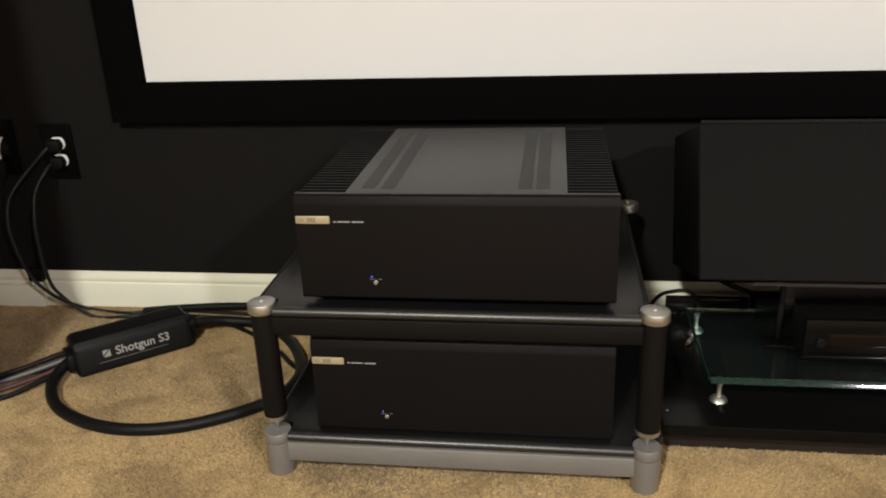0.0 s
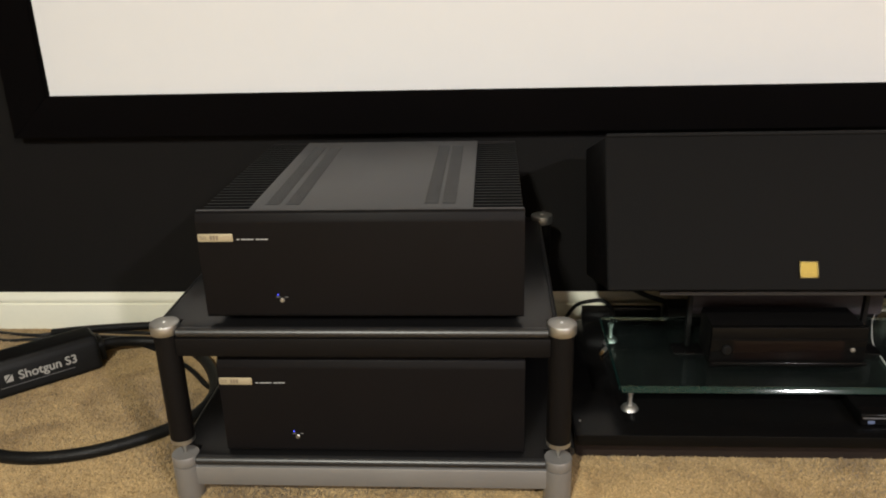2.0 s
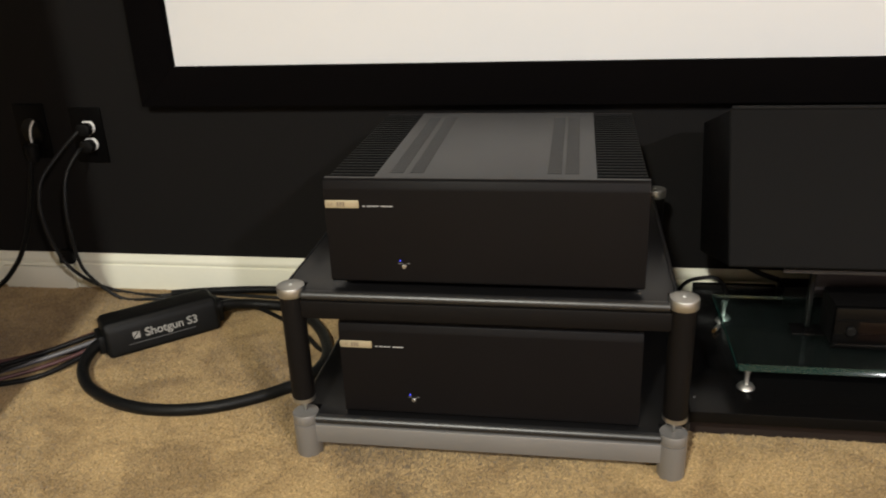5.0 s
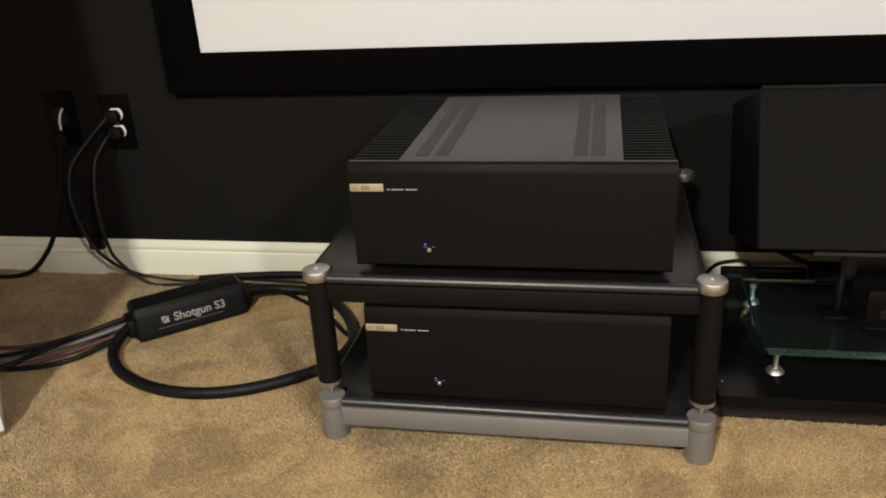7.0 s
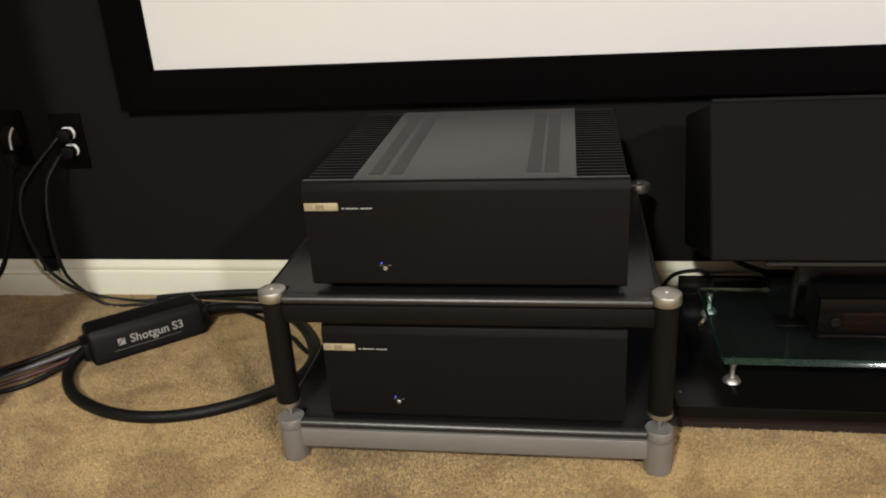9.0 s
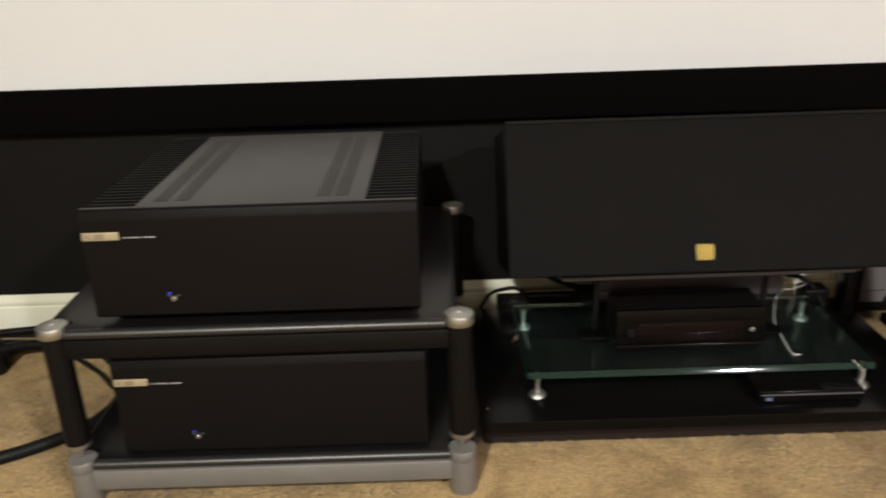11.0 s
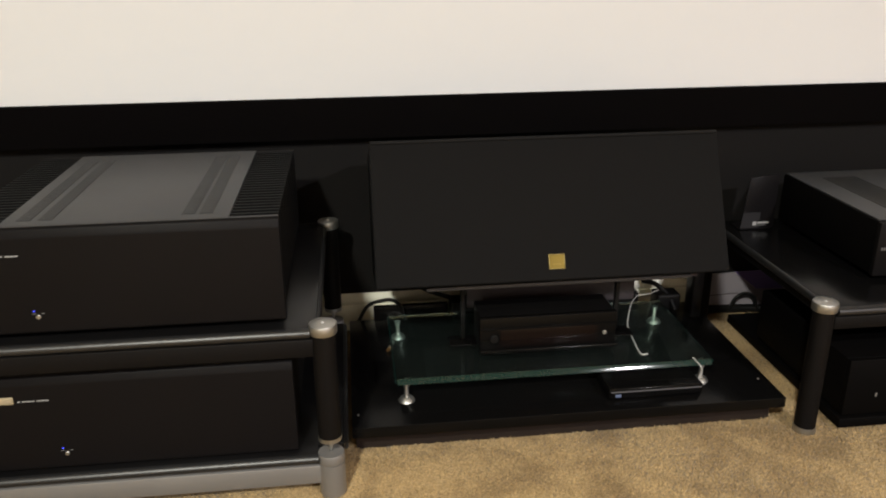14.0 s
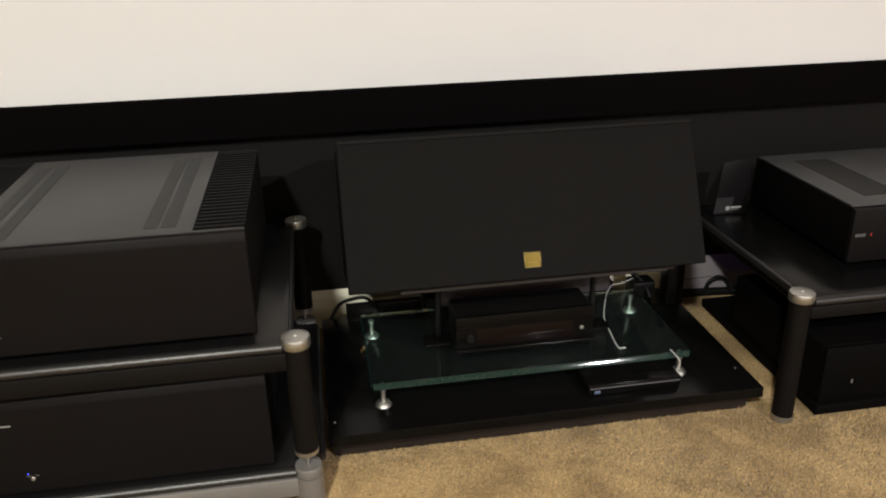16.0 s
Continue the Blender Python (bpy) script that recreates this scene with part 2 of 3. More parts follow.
def tube(points, radius, sides=10, steps=10, caps=True, bm=None):
    """A round cable along a smooth line through points."""
    line = spline(points, steps)
    bm = bm or bmesh.new()
    rings = []
    up = Vector((0, 0, 1))
    for i, p in enumerate(line):
        d = (line[min(i + 1, len(line) - 1)] - line[max(i - 1, 0)]).normalized()
        side = d.cross(up)
        if side.length < 0.05:
            side = d.cross(Vector((1, 0, 0)))
        side.normalize()
        over = side.cross(d).normalized()
        rings.append([bm.verts.new(p + radius * (math.cos(2 * math.pi * k / sides) * side + math.sin(2 * math.pi * k / sides) * over)) for k in range(sides)])
    for a, b in zip(rings, rings[1:]):
        for k in range(sides):
            bm.faces.new((a[k], a[(k + 1) % sides], b[(k + 1) % sides], b[k]))
    if caps:
        bm.faces.new(list(reversed(rings[0])))
        bm.faces.new(rings[-1])
    return finish(bm)


def lettering(name, text, size, mat, parent, matrix, thick=0.0004):
    """Raised letters in the built-in font, as a mesh."""
    curve = bpy.data.curves.new(name, "FONT")
    curve.body, curve.size, curve.extrude, curve.align_x, curve.align_y, curve.offset = text, size, thick, "CENTER", "CENTER", size * 0.016
    holder = new(name + "_source", curve)
    me = bpy.data.meshes.new_from_object(holder.evaluated_get(bpy.context.evaluated_depsgraph_get()))
    bpy.data.objects.remove(holder)
    bpy.data.curves.remove(curve)
    me.materials.clear()
    me.materials.append(mat)
    ob = new(name, me)
    ob.parent = parent
    ob.matrix_basis = matrix
    return ob


def bars(spans, y, z, height, depth=0.0006):
    """Flat printed bars in the x-z plane, facing -y."""
    bm = bmesh.new()
    for a, b in spans:
        vs = [bm.verts.new(c) for c in ((a, y, z - height / 2), (b, y, z - height / 2), (b, y, z + height / 2), (a, y, z + height / 2))]
        vs2 = [bm.verts.new(v.co + Vector((0, depth, 0))) for v in vs]
        bm.faces.new(vs)
        for i in range(4):
            bm.faces.new((vs[i], vs2[i], vs2[(i + 1) % 4], vs[(i + 1) % 4]))
    return finish(bm, False)


# ---- the room ----
WALL_Y = 0.627
LEFT, RIGHT, BACK = -3.3, 4.3, -4.6


def setting(name, bm, mat, label, category):
    return tagged(part(name, bm, mat), label, category, kind="structure")


setting("floor", box(LEFT - 0.15, RIGHT + 0.15, BACK - 0.15, WALL_Y + 0.15, -0.12, 0.0), CARPET, "beige cut-pile carpet with brushed darker blotches", "carpet")
setting("wall_north", box(LEFT - 0.15, RIGHT + 0.15, WALL_Y, WALL_Y + 0.15, 0.0, CEILING), WALL_BLACK, "matt black painted wall behind the projection screen", "wall")
setting("wall_south", box(LEFT - 0.15, RIGHT + 0.15, BACK - 0.15, BACK, 0.0, CEILING), WALL_PLAIN, "plain painted wall at the rear of the room", "wall")
setting("wall_west", box(LEFT - 0.15, LEFT, BACK, WALL_Y, 0.0, CEILING), WALL_PLAIN, "plain painted side wall of the room", "wall")
setting("wall_east", box(RIGHT, RIGHT + 0.15, BACK, WALL_Y, 0.0, CEILING), WALL_PLAIN, "plain painted side wall of the room", "wall")
setting("ceiling", box(LEFT - 0.15, RIGHT + 0.15, BACK - 0.15, WALL_Y + 0.15, CEILING, CEILING + 0.12), CEILING_PAINT, "plain off-white painted ceiling", "ceiling")

BB = [(WALL_Y - 0.001, 0.0), (WALL_Y - 0.015, 0.0), (WALL_Y - 0.015, 0.0618), (WALL_Y - 0.0142, 0.0637), (WALL_Y - 0.0105, 0.0656), (WALL_Y - 0.0105, 0.0675), (WALL_Y - 0.0125, 0.0704), (WALL_Y - 0.0125, 0.0762), (WALL_Y - 0.0095, 0.0820), (WALL_Y - 0.0060, 0.0878), (WALL_Y - 0.0035, 0.0917), (WALL_Y - 0.001, 0.0917)]
setting("baseboard", prism(BB, "x", LEFT, RIGHT, 0.0), WHITE_PAINT, "cream-white moulded wooden baseboard along the black wall", "baseboard")


def downlight(x, y, power, color):
    d = empty("downlight", (x, y, CEILING), "round recessed ceiling downlight with a white trim ring", "ceiling lamp", "ceiling downlights")
    part("trim_ring", turned([(0.104, -0.002), (0.110, -0.008), (0.130, -0.006), (0.132, 0.0), (0.104, 0.0), (0.104, -0.002)]), OUTLET_WHITE, d)
    part("lens", turned([(0.0, -0.003), (0.098, -0.003), (0.103, -0.0005), (0.0, -0.0005)]), LAMP_GLASS, d, "glowing warm lens")
    lamp = bpy.data.lights.new("downlight_bulb", "AREA")
    lamp.shape, lamp.size, lamp.energy, lamp.color = "DISK", 0.20, LAMP_WATTS * power, color
    ob = new("downlight_bulb", lamp)
    ob.matrix_basis = pose(x, y, CEILING - 0.012)


for spot in DOWNLIGHTS:
    downlight(*spot)


# ---- projection screen ----
def projection_screen():
    x0, x1, z0, z1, w = -0.455, 2.60, 0.562, 2.28, 0.088
    s = empty("projection_screen", (0, 0, 0), "white projection screen in a wide black velvet frame on the wall", "projection screen")
    part("fabric", box(x0 - 0.01, x1 + 0.01, WALL_Y - 0.016, WALL_Y - 0.010, z0 - 0.01, z1 + 0.01), SCREEN, s, "matt white screen fabric")

    def rail(outline, name="frame_rail"):
        part(name, prism(outline, "y", WALL_Y - 0.036, WALL_Y - 0.003, 0.0012), VELVET, s)
    rail([(x0 - w, z0 - w), (x1 + w, z0 - w), (x1, z0), (x0, z0)])
    rail([(x0, z1), (x1, z1), (x1 + w, z1 + w), (x0 - w, z1 + w)])
    rail([(x0 - w, z0 - w), (x0, z0), (x0, z1), (x0 - w, z1 + w)])
    rail([(x1, z0), (x1 + w, z0 - w), (x1 + w, z1 + w), (x1, z1)])
    return s


projection_screen()

# ---- rack with the two large amplifiers ----
RACK_W, RACK_D, POST_R = 0.605, 0.511, 0.0192


def rack_shelf(rack, z_top, rail_low, rail_high, rail_mat, board_mat, width=RACK_W, depth=RACK_D, o=0.012, q=-0.010):
    n = 0.0205
    outline = [(n, -0.004), (width - n, -0.004), (width - n, n + 0.002), (width + q, n + 0.002), (width + q, depth - n), (width - n, depth - n), (width - n, depth + 0.004),
               (n, depth + 0.004), (n, depth - n), (-o, depth - n), (-o, n + 0.002), (n, n + 0.002)]
    board = part("shelf_board", prism(outline, "z", z_top - 0.016, z_top, 0.002), board_mat, rack, "black satin shelf board")
    nose = [(-0.0045, z_top - 0.0164), (-0.0045, z_top)] + [(-0.0045 - 0.0105 * math.sin(a), z_top - 0.0082 + 0.0082 * math.cos(a)) for a in [math.pi * k / 12 for k in range(13)]]
    part("front_edge", prism(nose, "x", 0.0205, width - 0.0205, 0.0), EDGE_BLACK, board, "glossy rounded black front edge")
    for x, d in ((-o, -1), (width + q, 1)):
        side = [(x + d * 0.0005, z_top - 0.0160), (x + d * 0.0005, z_top)] + [(x + d * (0.0005 + 0.0065 * math.sin(a)), z_top - 0.0080 + 0.0080 * math.cos(a)) for a in [math.pi * k / 10 for k in range(11)]]
        part("side_edge", prism(side, "y", 0.026, depth - 0.026), EDGE_BLACK, board, "glossy rounded black side edge")
    for name, bm in (("front_rail", box(0.016, width - 0.016, -0.012, 0.010, rail_low, rail_high, 0.003)),
                     ("rear_rail", box(0.016, width - 0.016, depth - 0.010, depth + 0.012, rail_low, rail_high, 0.003)),
                     ("side_rail", box(-o + 0.012, -o + 0.032, 0.016, depth - 0.016, rail_low, rail_high, 0.003)),
                     ("side_rail", box(width + q - 0.032, width + q - 0.012, 0.016, depth - 0.016, rail_low, rail_high, 0.003))):
        part(name, bm, rail_mat, rack)


def cap(rack, x, y, z, r=0.0225):
    c = part("post_cap", turned([(0.0, z - 0.017), (r - 0.001, z - 0.017), (r, z - 0.0155), (r, z - 0.0025), (r - 0.0008, z - 0.0008), (r - 0.003, z), (0.0032, z), (0.0030, z - 0.0015), (0.0, z - 0.0015)], x, y, 40), SATIN, rack, "satin nickel post cap")
    part("screw_pin", turned([(0.0, z - 0.002), (0.0022, z - 0.002), (0.0020, z + 0.0008), (0.0, z + 0.0012)], x, y, 12), OUTLET_WHITE, c)


def big_rack():
    rack = empty("equipment_rack", (0, 0, 0), "two-tier black equipment rack with silver feet standing on carpet", "rack")
    for x in (0.0, RACK_W):
        for y in (0.0, RACK_D):
            cap(rack, x, y, 0.3165)
            part("post_sleeve", turned([(0.0, 0.112), (POST_R, 0.112), (POST_R, 0.2990), (0.0, 0.2990)], x, y, 36), POST_BLACK, rack)
            part("post_collar", turned([(0.0, 0.102), (0.0150, 0.102), (0.0192, 0.105), (0.0196, 0.1125), (0.0, 0.1125)], x, y, 36), SATIN, rack)
            part("spike", turned([(0.0, 0.078), (0.0014, 0.080), (0.0055, 0.100), (0.0055, 0.103), (0.0, 0.103)], x, y, 16), SATIN, rack, "bright steel spike")
            foot = part("foot", turned([(0.0, 0.0), (0.0215, 0.0), (0.0222, 0.002), (0.0222, 0.062), (0.0, 0.062)], x, y, 40), GREY_PAINT, rack, "silver-grey painted foot")
            part("foot_cap", turned([(0.0, 0.0625), (0.0214, 0.0625), (0.0222, 0.064), (0.0222, 0.078), (0.0212, 0.0802), (0.0, 0.0802)], x, y, 40), GREY_PAINT, foot)
    rack_shelf(rack, 0.3105, 0.2625, 0.2937, POST_BLACK, RACK_BLACK)
    rack_shelf(rack, 0.0795, 0.0255, 0.0610, GREY_PAINT, RACK_BLACK, RACK_W, RACK_D, 0.012, 0.022)
    return rack


big_rack()


def amplifier():
    """A wide power amplifier: origin at the front left bottom corner of the case, feet below it."""
    w, d, h = 0.483, 0.446, 0.1625
    foot_low = -0.0155
    a = empty("power_amplifier", (0, 0, 0), "black power amplifier with finned sides on the rack", "amplifier", "power amplifiers")
    part("front_panel", prism([(0.0, -0.002), (0.004, -0.006), (0.014, -0.006), (0.014, h), (0.0075, h), (0.0035, h - 0.0035), (0.0005, h - 0.0135), (0.0, h - 0.016)], "x", 0.0, w, 0.0012), ANODISED, a, "black anodised front panel with a chamfered top edge")
    # Strip added over the chamfer; its grey is the edge highlight.
    part("top_edge_highlight", box(0.001, w - 0.001, 0.0062, 0.0138, h + 0.0001, h + 0.0009, 0.0003, 1), EDGE_HIGHLIGHT, a, "added grey strip painting the highlight on the front panel's top edge")
    part("chassis", box(0.076, w - 0.076, 0.0142, d, 0.004, h - 0.006, 0.001), ANODISED, a)
    cx0, cx1 = 0.076, w - 0.075
    cover = part("top_cover", box(cx0, cx1, 0.0145, d, h - 0.0055, h - 0.0012, 0.0008), TOP_COVER, a, "charcoal grey ventilated top cover")
    for i, vx in enumerate((0.107, 0.138, 0.346, 0.372)):
        strip = part("vent_strip", box(vx - 0.0105, vx + 0.0105, 0.040, 0.405, h - 0.0014, h - 0.0008), VENT, cover, "dark slotted vent strip")
        bm = bmesh.new()
        for k in range(46):
            y = 0.044 + k * 0.0079
            bmesh.ops.create_cube(bm, size=1, matrix=Matrix.Translation((vx, y, h - 0.0006)) @ Matrix.Diagonal((0.019, 0.0022, 0.0008, 1)))
        tagged(part("vent_slat", finish(bm, False), TOP_COVER, strip), kind="stuff")
    fin = mesh_from("fin", box(0.0, 0.073, -0.0019, 0.0019, 0.006, h - 0.003, 0.0005, 1), FIN)
    for x in (0.002, w - 0.075):
        part("heat_sink_base", box(x + 0.001, x + 0.072, 0.016, d - 0.001, 0.005, 0.030), FIN, a)
        for k in range(27):
            f = new("fin", fin)
            f.parent = a
            f.matrix_basis = pose(x, 0.0235 + k * 0.01565, 0)
    part("rear_panel", box(0.002, w - 0.002, d + 0.0005, d + 0.006, 0.004, h - 0.004, 0.001), ANODISED, a)
    for fx in (0.05, w - 0.05):
        for fy in (0.105, d - 0.07):
            part("foot", turned([(0.0, foot_low), (0.021, foot_low), (0.023, foot_low + 0.002), (0.023, -0.004), (0.020, 0.004), (0.0, 0.004)], fx, fy, 24), PLASTIC_MATT, a)
    badge = part("badge", box(0.0015, 0.0545, -0.0012, 0.001, 0.1175, 0.1300, 0.0016), BADGE, a, "champagne-coloured badge plate")
    part("badge_mark", bars([(0.005, 0.009), (0.0105, 0.0145)], -0.0016, 0.1255, 0.0012), BADGE_INK, badge)
    part("badge_mark", bars([(0.005, 0.0145)], -0.0016, 0.1225, 0.0011), BADGE_INK, badge)
    part("badge_mark", bars([(0.020, 0.0235), (0.0245, 0.028), (0.029, 0.0325)], -0.0016, 0.1238, 0.0072), BADGE_INK, badge)
    part("badge_mark", bars([(0.036, 0.051)], -0.0016, 0.1238, 0.0050), material("badge_shade", (0.42, 0.35, 0.24), 0.45, 0.3), badge)
    part("maker_line", bars([(0.0600, 0.0640), (0.0665, 0.0735), (0.0742, 0.0802), (0.0808, 0.0852), (0.0885, 0.0945), (0.0952, 0.1010), (0.1016, 0.1065)], -0.0006, 0.1210, 0.0019), PRINT, a, "small pale printed line")
    part("blue_indicator", box(0.1125, 0.1140, -0.0010, 0.001, 0.0315, 0.0330), BLUE_LED, a, "tiny blue status light")
    part("indicator_print", bars([(0.1100, 0.1165), (0.1235, 0.1285)], -0.0006, 0.0282, 0.0014), PRINT_DIM, a)
    button = part("power_button", turned([(0.0, -0.0015), (0.0036, -0.0015), (0.0036, 0.0022), (0.0028, 0.0030), (0.0, 0.0030)], 0, 0, 24), SATIN, a, "round bright power button")
    button.matrix_basis = pose(0.1190, 0.0, 0.0232, 90, 0, 0)
    return a


upper = amplifier()
upper.matrix_basis = pose(0.0665, 0.008, 0.3262)
upper["label"] = "black power amplifier with finned sides on the upper shelf"
lower = copy_thing(upper, pose(0.0690, 0.006, 0.0866))
for piece in lower.children:
    if piece.name.startswith("foot"):
        piece.matrix_basis = pose(0, 0, 0.0084)
lower["label"] = "black power amplifier with finned sides on the lower shelf"


# ---- centre loudspeaker, its stand and the low board ----
def centre_speaker():
    x0, x1 = 0.694, 1.348
    body = [(0.1675, 0.2945), (0.2845, 0.5305), (0.55, 0.445), (0.462, 0.200)]
    s = empty("centre_loudspeaker", (0, 0, 0), "long black centre loudspeaker tilted upwards with a cloth grille", "loudspeaker")
    part("cabinet", prism(body, "x", x0 + 0.002, x1 - 0.002, 0.004), CABINET, s, "black veneered cabinet")
    ux, uz = 0.117 / 0.2634, 0.236 / 0.2634
    m = Matrix(((1, 0, 0, x0), (0, uz, ux, 0.161), (0, -ux, uz, 0.297), (0, 0, 0, 1)))
    g = part("grille", box(0.0, x1 - x0, -0.012, 0.0055, 0.0, 0.2634, 0.004, 3), GRILLE, s, "black cloth grille")
    g.matrix_basis = m @ pose(0, 0.006, 0)
    part("frame_rim", prism([(-0.0115 + 0.0034 * math.cos(q), 0.2630 + 0.0034 * math.sin(q)) for q in [2 * math.pi * k / 14 for k in range(14)]], "x", 0.003, x1 - x0 - 0.003), RIM_BLACK, g, "rounded satin black top rim of the grille")
    gx = 1.0215 - x0
    b = part("gold_badge", box(gx - 0.0152, gx + 0.0152, -0.0150, -0.010, 0.0195, 0.0475, 0.0005, 1), GOLD, g, "square gold badge")
    for a0, a1, c0, c1 in ((gx - 0.0152, gx + 0.0152, 0.0195, 0.0213), (gx - 0.0152, gx + 0.0152, 0.0457, 0.0475), (gx - 0.0152, gx - 0.0134, 0.0213, 0.0457), (gx + 0.0134, gx + 0.0152, 0.0213, 0.0457)):
        part("badge_border", box(a0, a1, -0.0162, -0.0150, c0, c1, 0.0005), GOLD_RIM, b, "raised polished gold border")
    part("badge_mark", bars([(gx - 0.008, gx + 0.008)], -0.0154, 0.0290, 0.0010), material("gold_engraving", (0.09, 0.06, 0.02), 0.4, 0.8), b)
    return s


centre_speaker()


def speaker_stand():
    s = empty("speaker_stand", (0, 0, 0), "black metal cradle holding the centre loudspeaker over the glass shelf", "stand")
    for x in (0.868, 1.184):
        leg = part("leg", box(x - 0.0045, x + 0.0045, 0.289, 0.301, 0.1255, 0.2415, 0.002), PLASTIC_MATT, s)
        part("foot_plate", box(x - 0.030, x + 0.030, 0.264, 0.306, 0.1195, 0.1250, 0.0015), PLASTIC, leg)
    part("top_plate", prism([(0.186, 0.2875), (0.430, 0.2088), (0.430, 0.2005), (0.186, 0.2790)], "x", 0.800, 1.300, 0.0015), WARM_GREY, s, "thin dark grey tilted plate")
    part("apron", box(0.882, 1.236, 0.336, 0.348, 0.170, 0.2165, 0.002), WARM_GREY, s, "dark purple-grey apron")
    part("front_lip", box(0.785, 1.285, 0.1795, 0.1855, 0.2790, 0.2868, 0.0022, 3), LIP_GREY, s, "thin satin grey front lip")
    return s


speaker_stand()


def low_board():
    b = empty("low_board", (0, 0, 0), "wide low glossy black board on a recessed plinth", "media stand")
    part("board", box(0.640, 1.449, 0.076, 0.520, 0.049, 0.070, 0.0018), GLOSS_BLACK, b)
    part("plinth", box(0.646, 1.443, 0.116, 0.505, 0.0, 0.0487, 0.0015), CARPET_TINTED_BLACK, b, "recessed dark plinth with the carpet's brown reflection in its colour")
    part("rear_rail", box(0.695, 0.864, 0.505, 0.518, 0.0705, 0.1065, 0.002), GLOSS_BLACK, b, "black rail along the rear edge")
    part("upright", box(1.410, 1.434, 0.430, 0.470, 0.0705, 0.236, 0.003), RACK_BLACK, b, "black upright post")
    for x, y in ((0.652, 0.120), (1.430, 0.150)):
        part("screw", turned([(0.0, 0.0700), (0.0022, 0.0700), (0.0018, 0.0712), (0.0, 0.0715)], x, y, 10), SATIN, b)
    return b


low_board()


def glass_shelf():
    g = empty("glass_shelf", (0, 0, 0), "clear green-edged glass shelf on four chrome supports", "shelf")
    outline = [(0.725, 0.1545), (1.332, 0.1545), (1.332, 0.430), (0.725, 0.430)]
    pane = part("pane", prism(outline, "z", 0.1090, 0.1190, 0.0006, 1), GLASS, g, "thick clear glass with green polished edges")
    pane.visible_shadow = False
    half = [(math.sin(a), math.cos(a)) for a in [math.pi * k / 10 for k in range(11)]]
    chamfer = [(0.1541 - 0.0062 * k / 8 - 0.00012 * math.sin(math.pi * k / 8), 0.1189 - 0.0096 * k / 8 + 0.00008 * math.sin(math.pi * k / 8)) for k in range(9)]
    part("front_chamfer", prism([(0.1541, 0.1092)] + chamfer[::-1], "x", 0.726, 1.331), GLASS_EDGE, pane, "polished teal chamfer along the front edge")
    part("polished_edge", prism([(0.4305 + 0.0026 * c, 0.1140 + 0.0046 * q) for c, q in half], "x", 0.727, 1.330), GLASS_EDGE, pane, "teal polished glass edge")
    for x, d in ((0.7245, -1), (1.3325, 1)):
        part("polished_edge", prism([(x + d * 0.0026 * c, 0.1140 + 0.0046 * q) for c, q in half], "y", 0.1550, 0.4280), GLASS_EDGE, pane, "teal polished glass edge")
    for x in (0.743, 1.315):
        for y in (0.159, 0.409):
            part("support", turned([(0.0, 0.0702), (0.0150, 0.0702), (0.0155, 0.0715), (0.0120, 0.0765), (0.0055, 0.0790), (0.0042, 0.0820), (0.0042, 0.1000), (0.0060, 0.1015), (0.0060, 0.1085), (0.0, 0.1085)], x, y, 28), SATIN, g, "chrome support with a round base")
    return g


glass_shelf()


def media_player():
    p = empty("media_player", (0, 0, 0), "glossy black media player with a smoked front on the glass shelf", "media player")
    part("case", box(0.892, 1.157, 0.2270, 0.305, 0.1235, 0.2005, 0.0025), PLASTIC_MATT, p)
    f = part("front_panel", box(0.890, 1.159, 0.2150, 0.2265, 0.1235, 0.2020, 0.002), PLASTIC, p, "glossy black front")
    part("window", box(0.930, 1.120, 0.2142, 0.2160, 0.1405, 0.1760, 0.0006), RED_TINT, f, "smoked reddish window")
    part("trim_line", box(0.893, 1.160, 0.2120, 0.2152, 0.1775, 0.1805, 0.0012), PLASTIC, f, "thin glossy trim line")
    part("lip", box(0.891, 1.162, 0.2070, 0.2150, 0.1300, 0.1372, 0.0028, 4), PLASTIC, f)
    knob = part("knob", turned([(0.0, 0.0), (0.0085, 0.0), (0.0085, 0.005), (0.0072, 0.0062), (0.0, 0.0062)], 0, 0, 28), PLASTIC_MATT, f)
    knob.matrix_basis = pose(0.917, 0.2152, 0.1590, 90)
    dial = part("jack", turned([(0.0, 0.0), (0.0042, 0.0), (0.0042, 0.0012), (0.0030, 0.0016), (0.0, 0.0016)], 0, 0, 20), SATIN, f, "small steel jack ring")
    dial.matrix_basis = pose(1.136, 0.2150, 0.1585, 90)
    for x in (0.915, 1.138):
        for y in (0.24, 0.290):
            part("foot", turned([(0.0, 0.1192), (0.009, 0.1192), (0.009, 0.1238), (0.0, 0.1238)], x, y, 16), PLASTIC_MATT, p)
    return p


media_player()


def set_top_box():
    b = empty("set_top_box", (0, 0, 0), "flat glossy black set-top box under the glass shelf", "set-top box")
    part("case", box(1.116, 1.297, 0.107, 0.252, 0.0722, 0.0950, 0.004, 3), PLASTIC, b)
    part("front_strip", box(1.119, 1.294, 0.1045, 0.1075, 0.0870, 0.0892, 0.0008), GREY_CABLE, b, "thin grey front strip")
    part("port", box(1.128, 1.139, 0.1055, 0.1075, 0.0770, 0.0830, 0.0005), material("blue_grey_port", (0.10, 0.13, 0.22), 0.4), b, "small blue-grey port")
    for x in (1.13, 1.283):
        part("foot", box(x - 0.006, x + 0.006, 0.14, 0.24, 0.0702, 0.0724), PLASTIC_MATT, b)
    return b


set_top_box()


